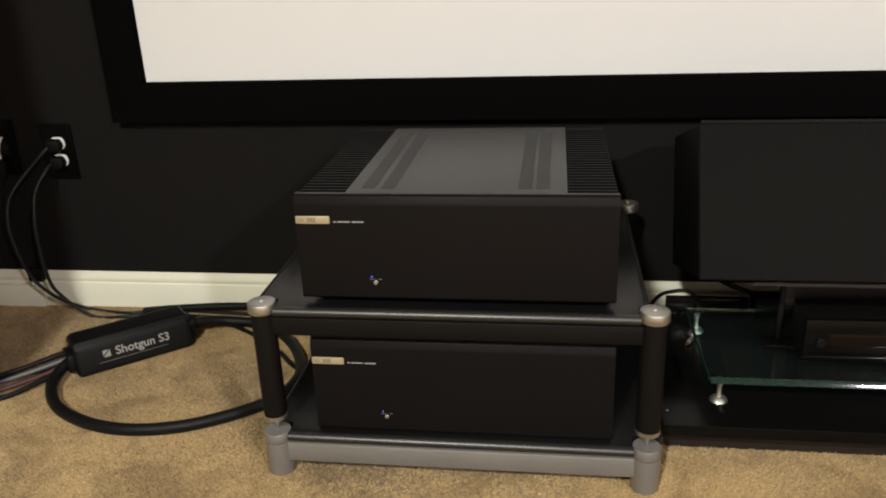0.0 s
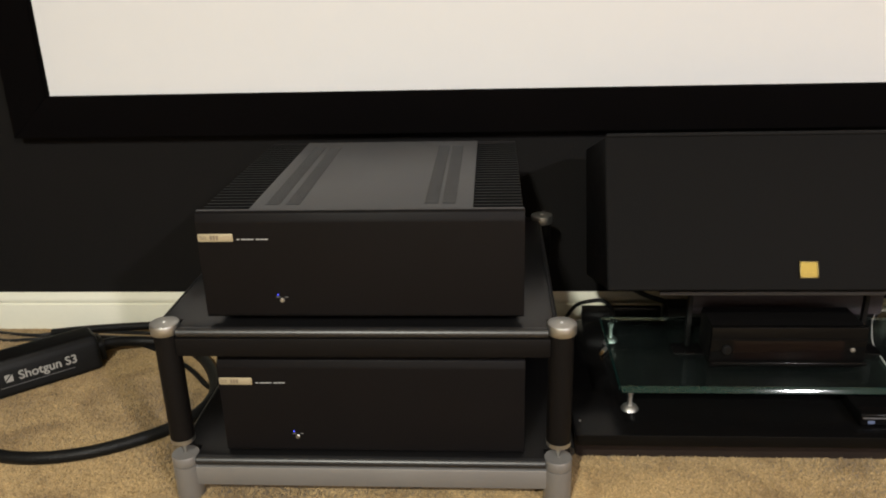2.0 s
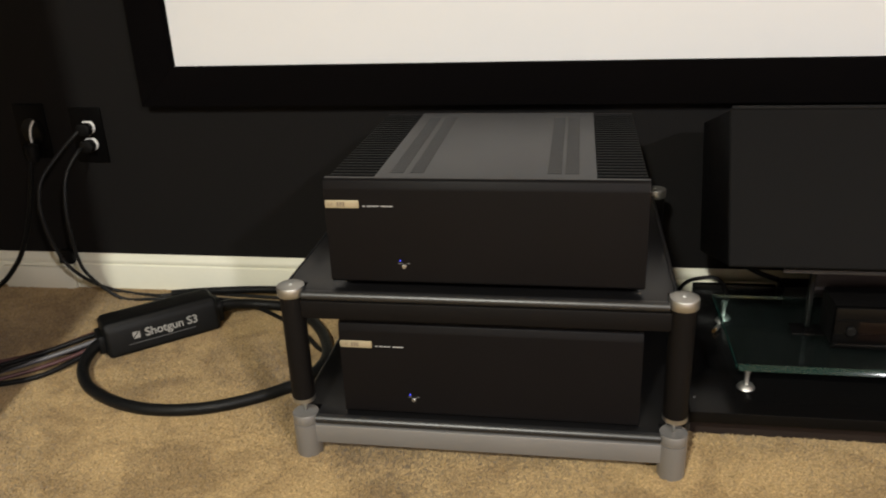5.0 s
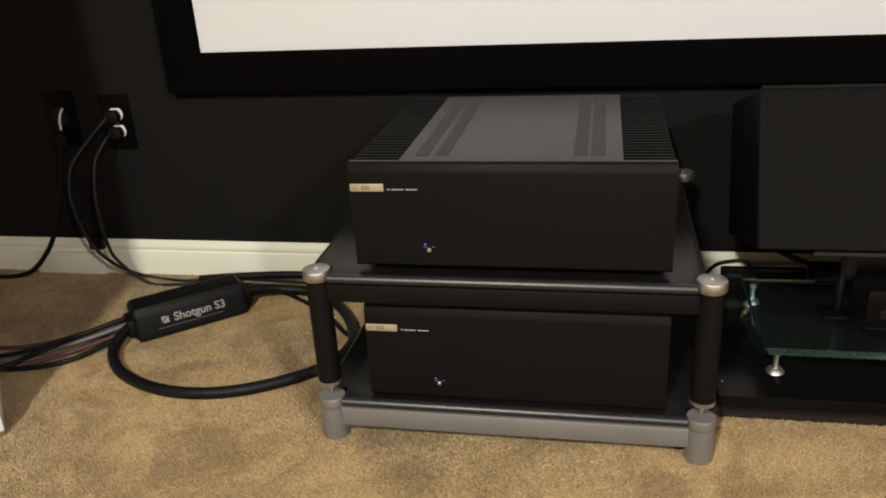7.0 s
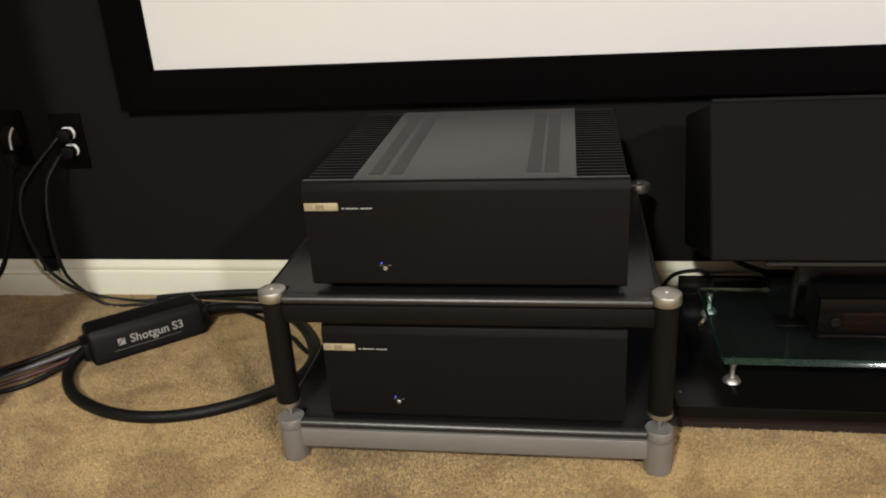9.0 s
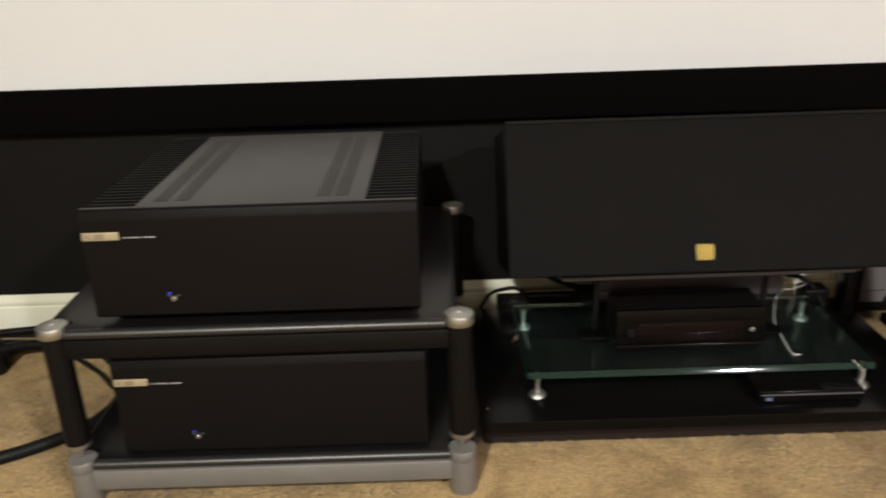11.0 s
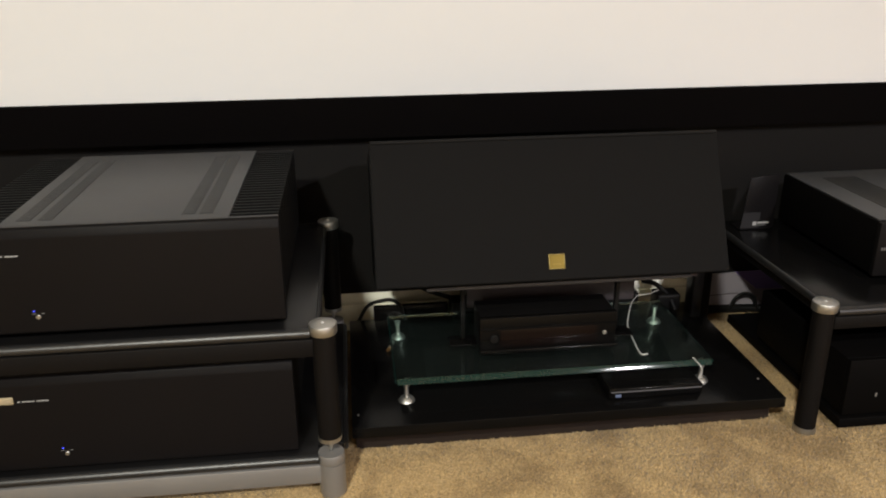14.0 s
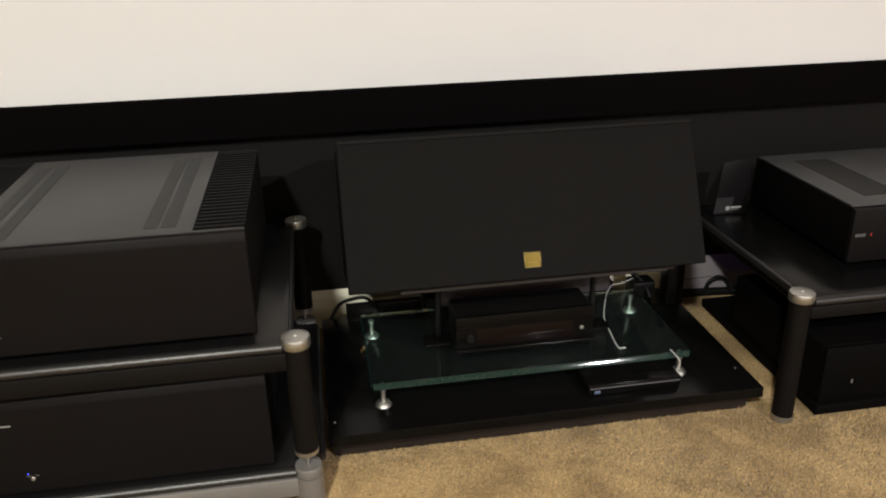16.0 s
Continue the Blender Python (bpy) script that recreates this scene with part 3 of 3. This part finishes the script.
def long_case():
    c = empty("long_case", (0, 0, 0), "long low black case at the rear of the board", "equipment case")
    part("body", box(0.870, 1.300, 0.470, 0.518, 0.0715, 0.122, 0.003), PLASTIC_MATT, c)
    part("end_cap", box(0.866, 0.8695, 0.472, 0.516, 0.0725, 0.120, 0.001), PLASTIC, c)
    return c


long_case()


# ---- second rack and what stands on and in it ----
RX, RY = 1.490, 0.070


def second_rack():
    r = empty("low_rack", (RX, RY, 0), "black single-shelf equipment rack with nickel post caps", "rack")
    for x in (0.0, RACK_W):
        for y in (0.0, RACK_D - 0.03):
            cap(r, x, y, 0.268)
            part("post_sleeve", turned([(0.0, 0.012), (POST_R, 0.012), (POST_R, 0.2515), (0.0, 0.2515)], x, y, 36), POST_BLACK, r)
            part("post_collar", turned([(0.0, 0.0), (0.0205, 0.0), (0.0212, 0.003), (0.0200, 0.0125), (0.0, 0.0125)], x, y, 36), SATIN, r)
    rack_shelf(r, 0.257, 0.215, 0.2402, POST_BLACK, GLOSS_BLACK, RACK_W, RACK_D - 0.03, -0.012, -0.012)
    return r


second_rack()


def receiver():
    a = empty("receiver", (1.640, 0.165, 0.257), "black receiver with a grey top and a small red display", "receiver")
    w, d, h = 0.435, 0.355, 0.118
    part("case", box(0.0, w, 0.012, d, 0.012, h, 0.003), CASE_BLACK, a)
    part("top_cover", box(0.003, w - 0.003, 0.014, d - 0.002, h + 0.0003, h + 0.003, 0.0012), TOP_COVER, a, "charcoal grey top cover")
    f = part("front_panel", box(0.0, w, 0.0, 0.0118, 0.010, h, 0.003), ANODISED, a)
    part("display", bars([(0.008, 0.012), (0.0135, 0.0175), (0.019, 0.023), (0.0245, 0.0285)], -0.0007, 0.066, 0.006), PRINT_DIM, f)
    part("red_indicator", bars([(0.040, 0.042)], -0.0007, 0.066, 0.005), RED_LED, f)
    for k in range(9):
        part("top_vent", box(0.06 + k * 0.0090, 0.064 + k * 0.0090, 0.06, 0.30, h + 0.0032, h + 0.0042), VENT, a)
    for x in (0.05, w - 0.05):
        for y in (0.05, d - 0.05):
            part("foot", turned([(0.0, 0.0008), (0.018, 0.0008), (0.018, 0.0122), (0.0, 0.0122)], x, y, 20), PLASTIC_MATT, a)
    return a


receiver()


def acrylic_plate():
    a = empty("acrylic_sign", (1.566, 0.488, 0.2575), "smoked acrylic plate with a pale printed mark leaning back", "sign")
    p = part("plate", prism([(-0.034, 0.0), (0.046, 0.0), (0.052, 0.125), (-0.016, 0.118)], "y", 0.0, 0.004, 0.0008), ACRYLIC, a)
    p.matrix_basis = pose(0, 0, 0, -5, 0, 0)
    part("printed_mark", bars([(-0.004, 0.005)], -0.0006, 0.0125, 0.009), PRINT, p)
    part("printed_mark", bars([(0.007, 0.034)], -0.0006, 0.0140, 0.004), PRINT, p)
    part("printed_mark", bars([(0.007, 0.028)], -0.0006, 0.0085, 0.002), PRINT_DIM, p)
    part("lower_band", prism([(-0.033, 0.002), (0.010, 0.002), (0.014, 0.038), (-0.027, 0.038)], "y", -0.0005, -0.0001), material("acrylic_band", (0.022, 0.021, 0.023), 0.4, bump=0, spec=0.15), p)
    part("stand_foot", box(-0.036, 0.036, -0.004, 0.045, 0.0, 0.003, 0.001), ACRYLIC, a)
    return a


acrylic_plate()


COMP_H = 0.120


def plinth_board():
    b = empty("plinth_board", (1.551, 0.058, 0.0), "low matt black board lying on the carpet under the rack", "board")
    part("panel", box(0.0, 0.475, 0.0, 0.470, 0.006, 0.0260, 0.002), CASE_BLACK, b)
    for x in (0.03, 0.445):
        part("runner", box(x - 0.02, x + 0.02, 0.012, 0.458, 0.0, 0.0058, 0.001), CASE_BLACK, b)
    return b


plinth_board()


def floor_component():
    c = empty("floor_component", (1.556, 0.062, 0.0265), "large black component standing on a low board under the rack", "amplifier")
    part("case", box(0.0, 0.44, 0.012, 0.335, 0.004, COMP_H, 0.004), CASE_BLACK, c)
    part("front_panel", box(0.0, 0.44, 0.0, 0.0118, 0.004, COMP_H, 0.003), CASE_BLACK, c, "black front")
    part("front_mark", bars([(0.060, 0.064)], -0.0006, 0.045, 0.008), PRINT_DIM, c)
    for x in (0.05, 0.39):
        for y in (0.05, 0.30):
            part("foot", turned([(0.0, 0.0), (0.02, 0.0), (0.02, 0.0042), (0.0, 0.0042)], x, y, 20), PLASTIC_MATT, c)
    return c


floor_component()


# Added sheet before the baseboard; its colours paint purple light and shade there.
def purple_light_sheet():
    b = empty("purple_light_sheet", (0, 0, 0), "thin added sheet colouring purple light and lilac shade onto the baseboard", "card")
    part("purple_band", prism([(1.595, 0.104), (1.790, 0.104), (1.815, 0.050), (1.655, 0.056)], "y", 0.6000, 0.6035), PURPLE_LIGHT, b, "purple light on the baseboard, put in as colour")
    part("pale_band", prism([(1.502, 0.0), (1.500, 0.0985), (1.5945, 0.1035), (1.6545, 0.0555), (1.815, 0.0495), (1.835, 0.0)], "y", 0.6000, 0.6035), LILAC_SHADE, b, "lilac-grey shade on the baseboard, put in as colour")
    part("dark_line", prism([(1.502, 0.0420), (1.502, 0.0435), (1.610, 0.0475), (1.610, 0.0460)], "y", 0.5992, 0.6000), WARM_GREY, b, "thin dark line across the lilac-grey part")
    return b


purple_light_sheet()


# ---- cables, outlets and the power conditioner box on the left ----
def cable_network_box():
    b = empty("cable_network_box", (-0.4685, 0.3745, 0.0), "black moulded cable network box with pale lettering on carpet", "cable box", turn=41.0)
    length, width, height = 0.246, 0.084, 0.077
    part("shell", prism([(-width / 2 - 0.010, 0.001), (-width / 2 + 0.003, height - 0.010), (-width / 2 + 0.012, height), (width / 2 - 0.012, height), (width / 2, height - 0.010), (width / 2 + 0.006, 0.001)], "x", -length / 2, length / 2, 0.011, 4), CLOTH_BLACK, b)
    face = pose(0, -width / 2 - 0.0102, 0.001, -11.2, 0, 0)
    part("end_collar", prism([(-0.030, 0.010), (-0.028, 0.050), (-0.018, 0.058), (0.018, 0.058), (0.028, 0.050), (0.030, 0.010)], "x", length / 2 - 0.004, length / 2 + 0.014, 0.004), CLOTH_BLACK, b)
    part("rear_collar", prism([(-0.030, 0.010), (-0.028, 0.050), (0.028, 0.050), (0.030, 0.010)], "x", -length / 2 - 0.012, -length / 2 + 0.004, 0.004), CLOTH_BLACK, b)
    lettering("lettering", "Shotgun S3", 0.0255, PRINT_BOX, b, face @ pose(0.016, -0.0008, 0.041, 90, 0, 0))
    part("printed_rule", bars([(-0.078, 0.066)], -0.0008, 0.0235, 0.0012, 0.003), PRINT_DIM, b).matrix_basis = face
    mark = prism([(-0.067, 0.0335), (-0.052, 0.0335), (-0.052, 0.0485)], "y", -0.0008, 0.0022)
    part("printed_mark", mark, PRINT_BOX, b, "pale triangular printed mark").matrix_basis = face
    part("printed_mark", prism([(-0.067, 0.0370), (-0.067, 0.0485), (-0.0555, 0.0485)], "y", -0.0008, 0.0022), PRINT_BOX, b, "pale triangular printed mark").matrix_basis = face
    return b


cable_network_box()


def run(name, points, radius, mat, label, category="cable", sides=12, group=""):
    return tagged(part(name, tube(points, radius, sides), mat), label, category, group)


run("thick_loop_cable", [(-0.382, 0.448, 0.036), (-0.345, 0.482, 0.032), (-0.290, 0.510, 0.020), (-0.215, 0.510, 0.013), (-0.140, 0.452, 0.012), (-0.082, 0.365, 0.012), (-0.058, 0.275, 0.012), (-0.090, 0.185, 0.012),
     (-0.195, 0.105, 0.012), (-0.300, 0.075, 0.012), (-0.400, 0.085, 0.012), (-0.490, 0.128, 0.012), (-0.545, 0.185, 0.013), (-0.566, 0.235, 0.018), (-0.565, 0.275, 0.026), (-0.550, 0.303, 0.032)], 0.0118, CABLE, "thick black audio cable looped on the carpet", sides=16)
run("thin_audio_cable", [(-0.377, 0.452, 0.026), (-0.318, 0.510, 0.014), (-0.243, 0.482, 0.008), (-0.148, 0.405, 0.007), (-0.085, 0.334, 0.007), (-0.030, 0.308, 0.007), (0.04, 0.29, 0.007)], 0.0050, CABLE, "thin black cable crossing the carpet under the rack")
LEADS = [
    (RED_CABLE, 0.0048, [(-0.562, 0.318, 0.034), (-0.610, 0.330, 0.022), (-0.680, 0.275, 0.010), (-0.760, 0.225, 0.006), (-0.850, 0.205, 0.006), (-1.05, 0.20, 0.006)], "dark red speaker lead on the carpet"),
    (CABLE, 0.0050, [(-0.558, 0.312, 0.042), (-0.605, 0.300, 0.030), (-0.690, 0.240, 0.016), (-0.790, 0.180, 0.008), (-0.900, 0.165, 0.007), (-1.05, 0.150, 0.007)], "black speaker lead on the carpet"),
    (GREY_CABLE, 0.0052, [(-0.552, 0.306, 0.036), (-0.600, 0.268, 0.026), (-0.690, 0.205, 0.014), (-0.780, 0.155, 0.008), (-0.880, 0.145, 0.007), (-1.05, 0.120, 0.007)], "grey speaker lead on the carpet"),
    (CABLE, 0.0055, [(-0.550, 0.300, 0.024), (-0.590, 0.235, 0.014), (-0.640, 0.170, 0.008), (-0.720, 0.130, 0.008), (-0.840, 0.118, 0.008), (-1.05, 0.10, 0.008)], "black speaker lead on the carpet"),
    (RED_CABLE, 0.0045, [(-0.555, 0.308, 0.026), (-0.600, 0.250, 0.016), (-0.670, 0.180, 0.012), (-0.760, 0.120, 0.010), (-0.860, 0.090, 0.006), (-1.05, 0.06, 0.006)], "dark red speaker lead on the carpet"),
    (PLASTIC_MATT, 0.0050, [(-0.560, 0.318, 0.022), (-0.610, 0.280, 0.012), (-0.700, 0.195, 0.020), (-0.750, 0.120, 0.018), (-0.840, 0.080, 0.008), (-1.05, 0.03, 0.007)], "black speaker lead on the carpet"),
]
for mat, radius, points, label in LEADS:
    run("speaker_lead", points, radius, mat, label, group="speaker leads")


def receptacle(r, flat):
    """A round socket outline with a flattened top and bottom."""
    return [(r * math.cos(a), max(-flat, min(flat, r * math.sin(a)))) for a in [2 * math.pi * (k + 0.5) / 36 for k in range(36)]]


def wall_outlet(x, z, two=True):
    o = empty("wall_outlet", (x, WALL_Y, z), "black wall outlet plate with white-rimmed sockets and plugs" if two else "black cable pass-through plate with a white curved rim", "outlet")
    part("plate", box(-0.044, 0.037, -0.006, -0.0005, -0.067, 0.067, 0.002), OUTLET_BLACK, o)
    if two:
        for dz in (0.0205, -0.0205):
            sock = part("socket", prism([(p, q + dz) for p, q in receptacle(0.0178, 0.0148)], "y", -0.0085, -0.0055, 0.0006), OUTLET_WHITE, o, "white socket face")
            part("plug", prism([(p - 0.0025, q + dz - 0.0025) for p, q in receptacle(0.0172, 0.0142)], "y", -0.030, -0.0092, 0.003), PLASTIC_MATT, sock, "black moulded plug")
        part("plate_screw", prism([(0.0022 * math.cos(a), 0.0022 * math.sin(a)) for a in [2 * math.pi * k / 12 for k in range(12)]], "y", -0.0072, -0.0058), SATIN, o, "small bright screw")
    else:
        ring = [(0.030 * math.cos(a), 0.034 * math.sin(a)) for a in [2 * math.pi * k / 32 for k in range(32)]]
        part("socket_cup", prism(ring, "y", -0.0095, -0.0058, 0.001), PLASTIC, o)
        part("white_rim", tube([(0.0100, -0.0125, 0.0270), (0.0015, -0.0125, 0.0155), (-0.0045, -0.0125, 0.0020), (-0.0070, -0.0125, -0.0120), (-0.0072, -0.0125, -0.0260)], 0.0027, 8), OUTLET_WHITE, o, "white curved rim")
        part("plug", turned([(0.0, -0.070), (0.012, -0.070), (0.016, -0.050), (0.016, -0.030), (0.0, -0.024)], -0.004, -0.024, 20), PLASTIC_MATT, o, "black plug")
    return o


wall_outlet(-0.708, 0.400)
wall_outlet(-0.855, 0.410, False)
run("mains_cable", [(-0.722, 0.598, 0.415), (-0.757, 0.572, 0.376), (-0.788, 0.530, 0.327), (-0.797, 0.512, 0.288), (-0.796, 0.502, 0.229), (-0.777, 0.506, 0.134), (-0.741, 0.522, 0.072), (-0.705, 0.587, 0.007), (-0.580, 0.566, 0.006), (-0.494, 0.588, 0.006), (-0.260, 0.574, 0.007), (0.05, 0.565, 0.007)], 0.0042, CORD, "thin black power cord from outlet to floor", group="mains cables")
run("mains_cable", [(-0.722, 0.598, 0.374), (-0.723, 0.580, 0.368), (-0.738, 0.545, 0.328), (-0.739, 0.520, 0.273), (-0.736, 0.508, 0.214), (-0.733, 0.510, 0.124), (-0.720, 0.522, 0.072), (-0.667, 0.546, 0.006), (-0.583, 0.544, 0.006), (-0.500, 0.562, 0.006), (-0.30, 0.552, 0.006), (0.05, 0.540, 0.006)], 0.0042, CORD, "thin black power cord from outlet to floor", group="mains cables")
run("mains_cable", [(-0.862, 0.602, 0.360), (-0.864, 0.594, 0.330), (-0.890, 0.590, 0.230), (-0.925, 0.588, 0.140), (-0.965, 0.580, 0.070), (-1.020, 0.560, 0.018), (-1.120, 0.550, 0.007), (-1.30, 0.55, 0.007)], 0.0062, CABLE, "black power cord hanging from outlet to floor", group="mains cables")
run("flat_power_cable", [(-0.54, 0.570, 0.011), (-0.46, 0.575, 0.017), (-0.36, 0.585, 0.020), (-0.26, 0.592, 0.020), (-0.14, 0.590, 0.016), (0.05, 0.585, 0.012)], 0.0092, CABLE, "thick black cable lying along the baseboard")
tagged(part("cord_clip", box(-0.850, -0.812, 0.594, 0.6115, 0.072, 0.108, 0.003), PLASTIC_MATT), "small black cord clip fixed on the baseboard", "cord clip")
tagged(part("baseboard_cover", box(-1.02, -0.822, 0.5975, 0.6118, 0.0, 0.060, 0.003), WHITE_PAINT), "white cable cover block at the baseboard", "cable cover")

run("signal_cable", [(0.660, 0.545, 0.055), (0.682, 0.515, 0.106), (0.712, 0.500, 0.124), (0.737, 0.497, 0.126), (0.755, 0.493, 0.112), (0.762, 0.488, 0.090), (0.765, 0.480, 0.0765)], 0.0042, CABLE, "black signal cable arching over the board", group="signal cables")
run("signal_cable", [(0.730, 0.560, 0.165), (0.780, 0.540, 0.150), (0.830, 0.520, 0.130), (0.880, 0.515, 0.110), (0.895, 0.50, 0.078)], 0.0055, CABLE, "black signal cable arching over the board", group="signal cables")
run("signal_cable", [(1.335, 0.540, 0.120), (1.350, 0.500, 0.128), (1.375, 0.480, 0.105), (1.385, 0.46, 0.078)], 0.0055, CABLE, "black signal cable arching over the board", group="signal cables")
run("signal_cable", [(1.580, 0.578, 0.010), (1.590, 0.576, 0.042), (1.613, 0.575, 0.056), (1.638, 0.574, 0.045), (1.648, 0.572, 0.010)], 0.0044, CABLE, "black cable arching over the carpet", group="signal cables")
tagged(part("power_adapter", box(1.345, 1.402, 0.470, 0.515, 0.0705, 0.112, 0.006, 3), PLASTIC_MATT), "small black power adapter lying on the board", "power adapter")
run("signal_cable", [(1.458, 0.592, 0.012), (1.54, 0.588, 0.012), (1.62, 0.583, 0.012), (1.72, 0.570, 0.012), (1.90, 0.56, 0.012)], 0.0105, CABLE, "thick black cable lying along the baseboard", group="signal cables")
run("white_cable", [(1.345, 0.470, 0.126), (1.312, 0.452, 0.1255), (1.290, 0.450, 0.1245), (1.279, 0.440, 0.1226), (1.262, 0.415, 0.1212), (1.246, 0.380, 0.1206), (1.219, 0.312, 0.1206), (1.208, 0.242, 0.1206), (1.203, 0.190, 0.1206), (1.216, 0.186, 0.1206)], 0.0010, WHITE_CABLE, "thin white cable lying on the glass shelf", group="white cables")
run("white_cable", [(1.296, 0.160, 0.1210), (1.300, 0.1330, 0.117), (1.304, 0.132, 0.104), (1.300, 0.134, 0.090), (1.308, 0.136, 0.079), (1.316, 0.140, 0.0718)], 0.0010, WHITE_CABLE, "thin white cable hanging from the glass edge", group="white cables")


plug = empty("cable_plug", (0.722, 0.363, 0.0702), "small nickel and brass cable plug lying on the board", "plug", turn=62.0)
for name, mat, lo, hi, rad in (("barrel", SATIN, 0.0, 0.018, 0.0042), ("tip", BRASS, -0.010, 0.0002, 0.0032)):
    part(name, tube([(lo, 0, 0.0044), ((lo + hi) / 2, 0, 0.0044), (hi, 0, 0.0044)], rad, 14, 3), mat, plug, "brass tip" if name == "tip" else "")


# ---- tower loudspeaker at the edge ----
def tower_speaker():
    t = empty("tower_loudspeaker", (-0.815, -0.023, 0.0), "tall black tower loudspeaker on a pale base plate", "loudspeaker", turn=40.0)
    part("base_plate", box(-0.150, 0.130, -0.18, 0.22, 0.012, 0.090, 0.003), OUTLET_WHITE, t, "pale base plate")
    part("cabinet", box(-0.135, 0.125, -0.17, 0.21, 0.0905, 1.15, 0.006), CABINET, t)
    part("grille", box(-0.128, 0.118, -0.188, -0.1705, 0.10, 1.13, 0.005), GRILLE, t)
    for x in (-0.13, 0.12):
        for y in (-0.17, 0.21):
            part("spike", turned([(0.0, 0.0), (0.009, 0.003), (0.009, 0.0118), (0.0, 0.0118)], x, y, 14), SATIN, t)
    return t


tower_speaker()


# ---- carpet pile ----
def carpet_pile():
    """Short leaning tufts over the part of the carpet that is seen close by, brushed this way and that in broad patches."""
    rng = np.random.default_rng(7)
    x = rng.uniform(-2.3, 3.1, 600000)
    y = rng.uniform(-1.05, 0.608, 600000)
    margin = np.minimum(np.minimum(x + 2.3, 3.1 - x), y + 1.05) / 0.45
    keep = rng.uniform(0, 1, 600000) < margin
    x, y = x[keep], y[keep]
    n = len(x)
    flow = np.sin(x * 7.3 + 2.1 * np.sin(y * 6.1)) + np.sin(y * 9.7 + 1.7 * np.sin(x * 4.3 + 1.0)) + 0.7 * np.sin(x * 17 + y * 13)
    lean = 0.0014 * flow + rng.normal(0, 0.0016, n)
    side = 0.0012 * np.cos(x * 5.1 + y * 8.3) + rng.normal(0, 0.0018, n)
    h = rng.uniform(0.0030, 0.0058, n)
    r = rng.uniform(0.0017, 0.0030, n)
    a = rng.uniform(0, 2 * math.pi, n)
    co = np.zeros((n, 4, 3))
    for k in range(3):
        co[:, k, 0] = x + r * np.cos(a + k * 2.0944)
        co[:, k, 1] = y + r * np.sin(a + k * 2.0944)
        co[:, k, 2] = -0.0005
    co[:, 3, 0], co[:, 3, 1], co[:, 3, 2] = x + side, y + lean, h
    base = (np.arange(n) * 4)[:, None]
    tri = np.concatenate([base + np.array([0, 1, 3]), base + np.array([1, 2, 3]), base + np.array([2, 0, 3])], axis=1).reshape(-1)
    me = bpy.data.meshes.new("carpet_pile")
    me.vertices.add(n * 4)
    me.vertices.foreach_set("co", co.reshape(-1))
    me.loops.add(n * 9)
    me.loops.foreach_set("vertex_index", tri.astype(np.int32))
    me.polygons.add(n * 3)
    me.polygons.foreach_set("loop_start", np.arange(0, n * 9, 3, dtype=np.int32))
    me.update(calc_edges=True)
    me.materials.append(CARPET)
    return tagged(new("carpet_pile", me), "short beige cut carpet pile brushed in patches", "carpet pile", kind="stuff")


carpet_pile()
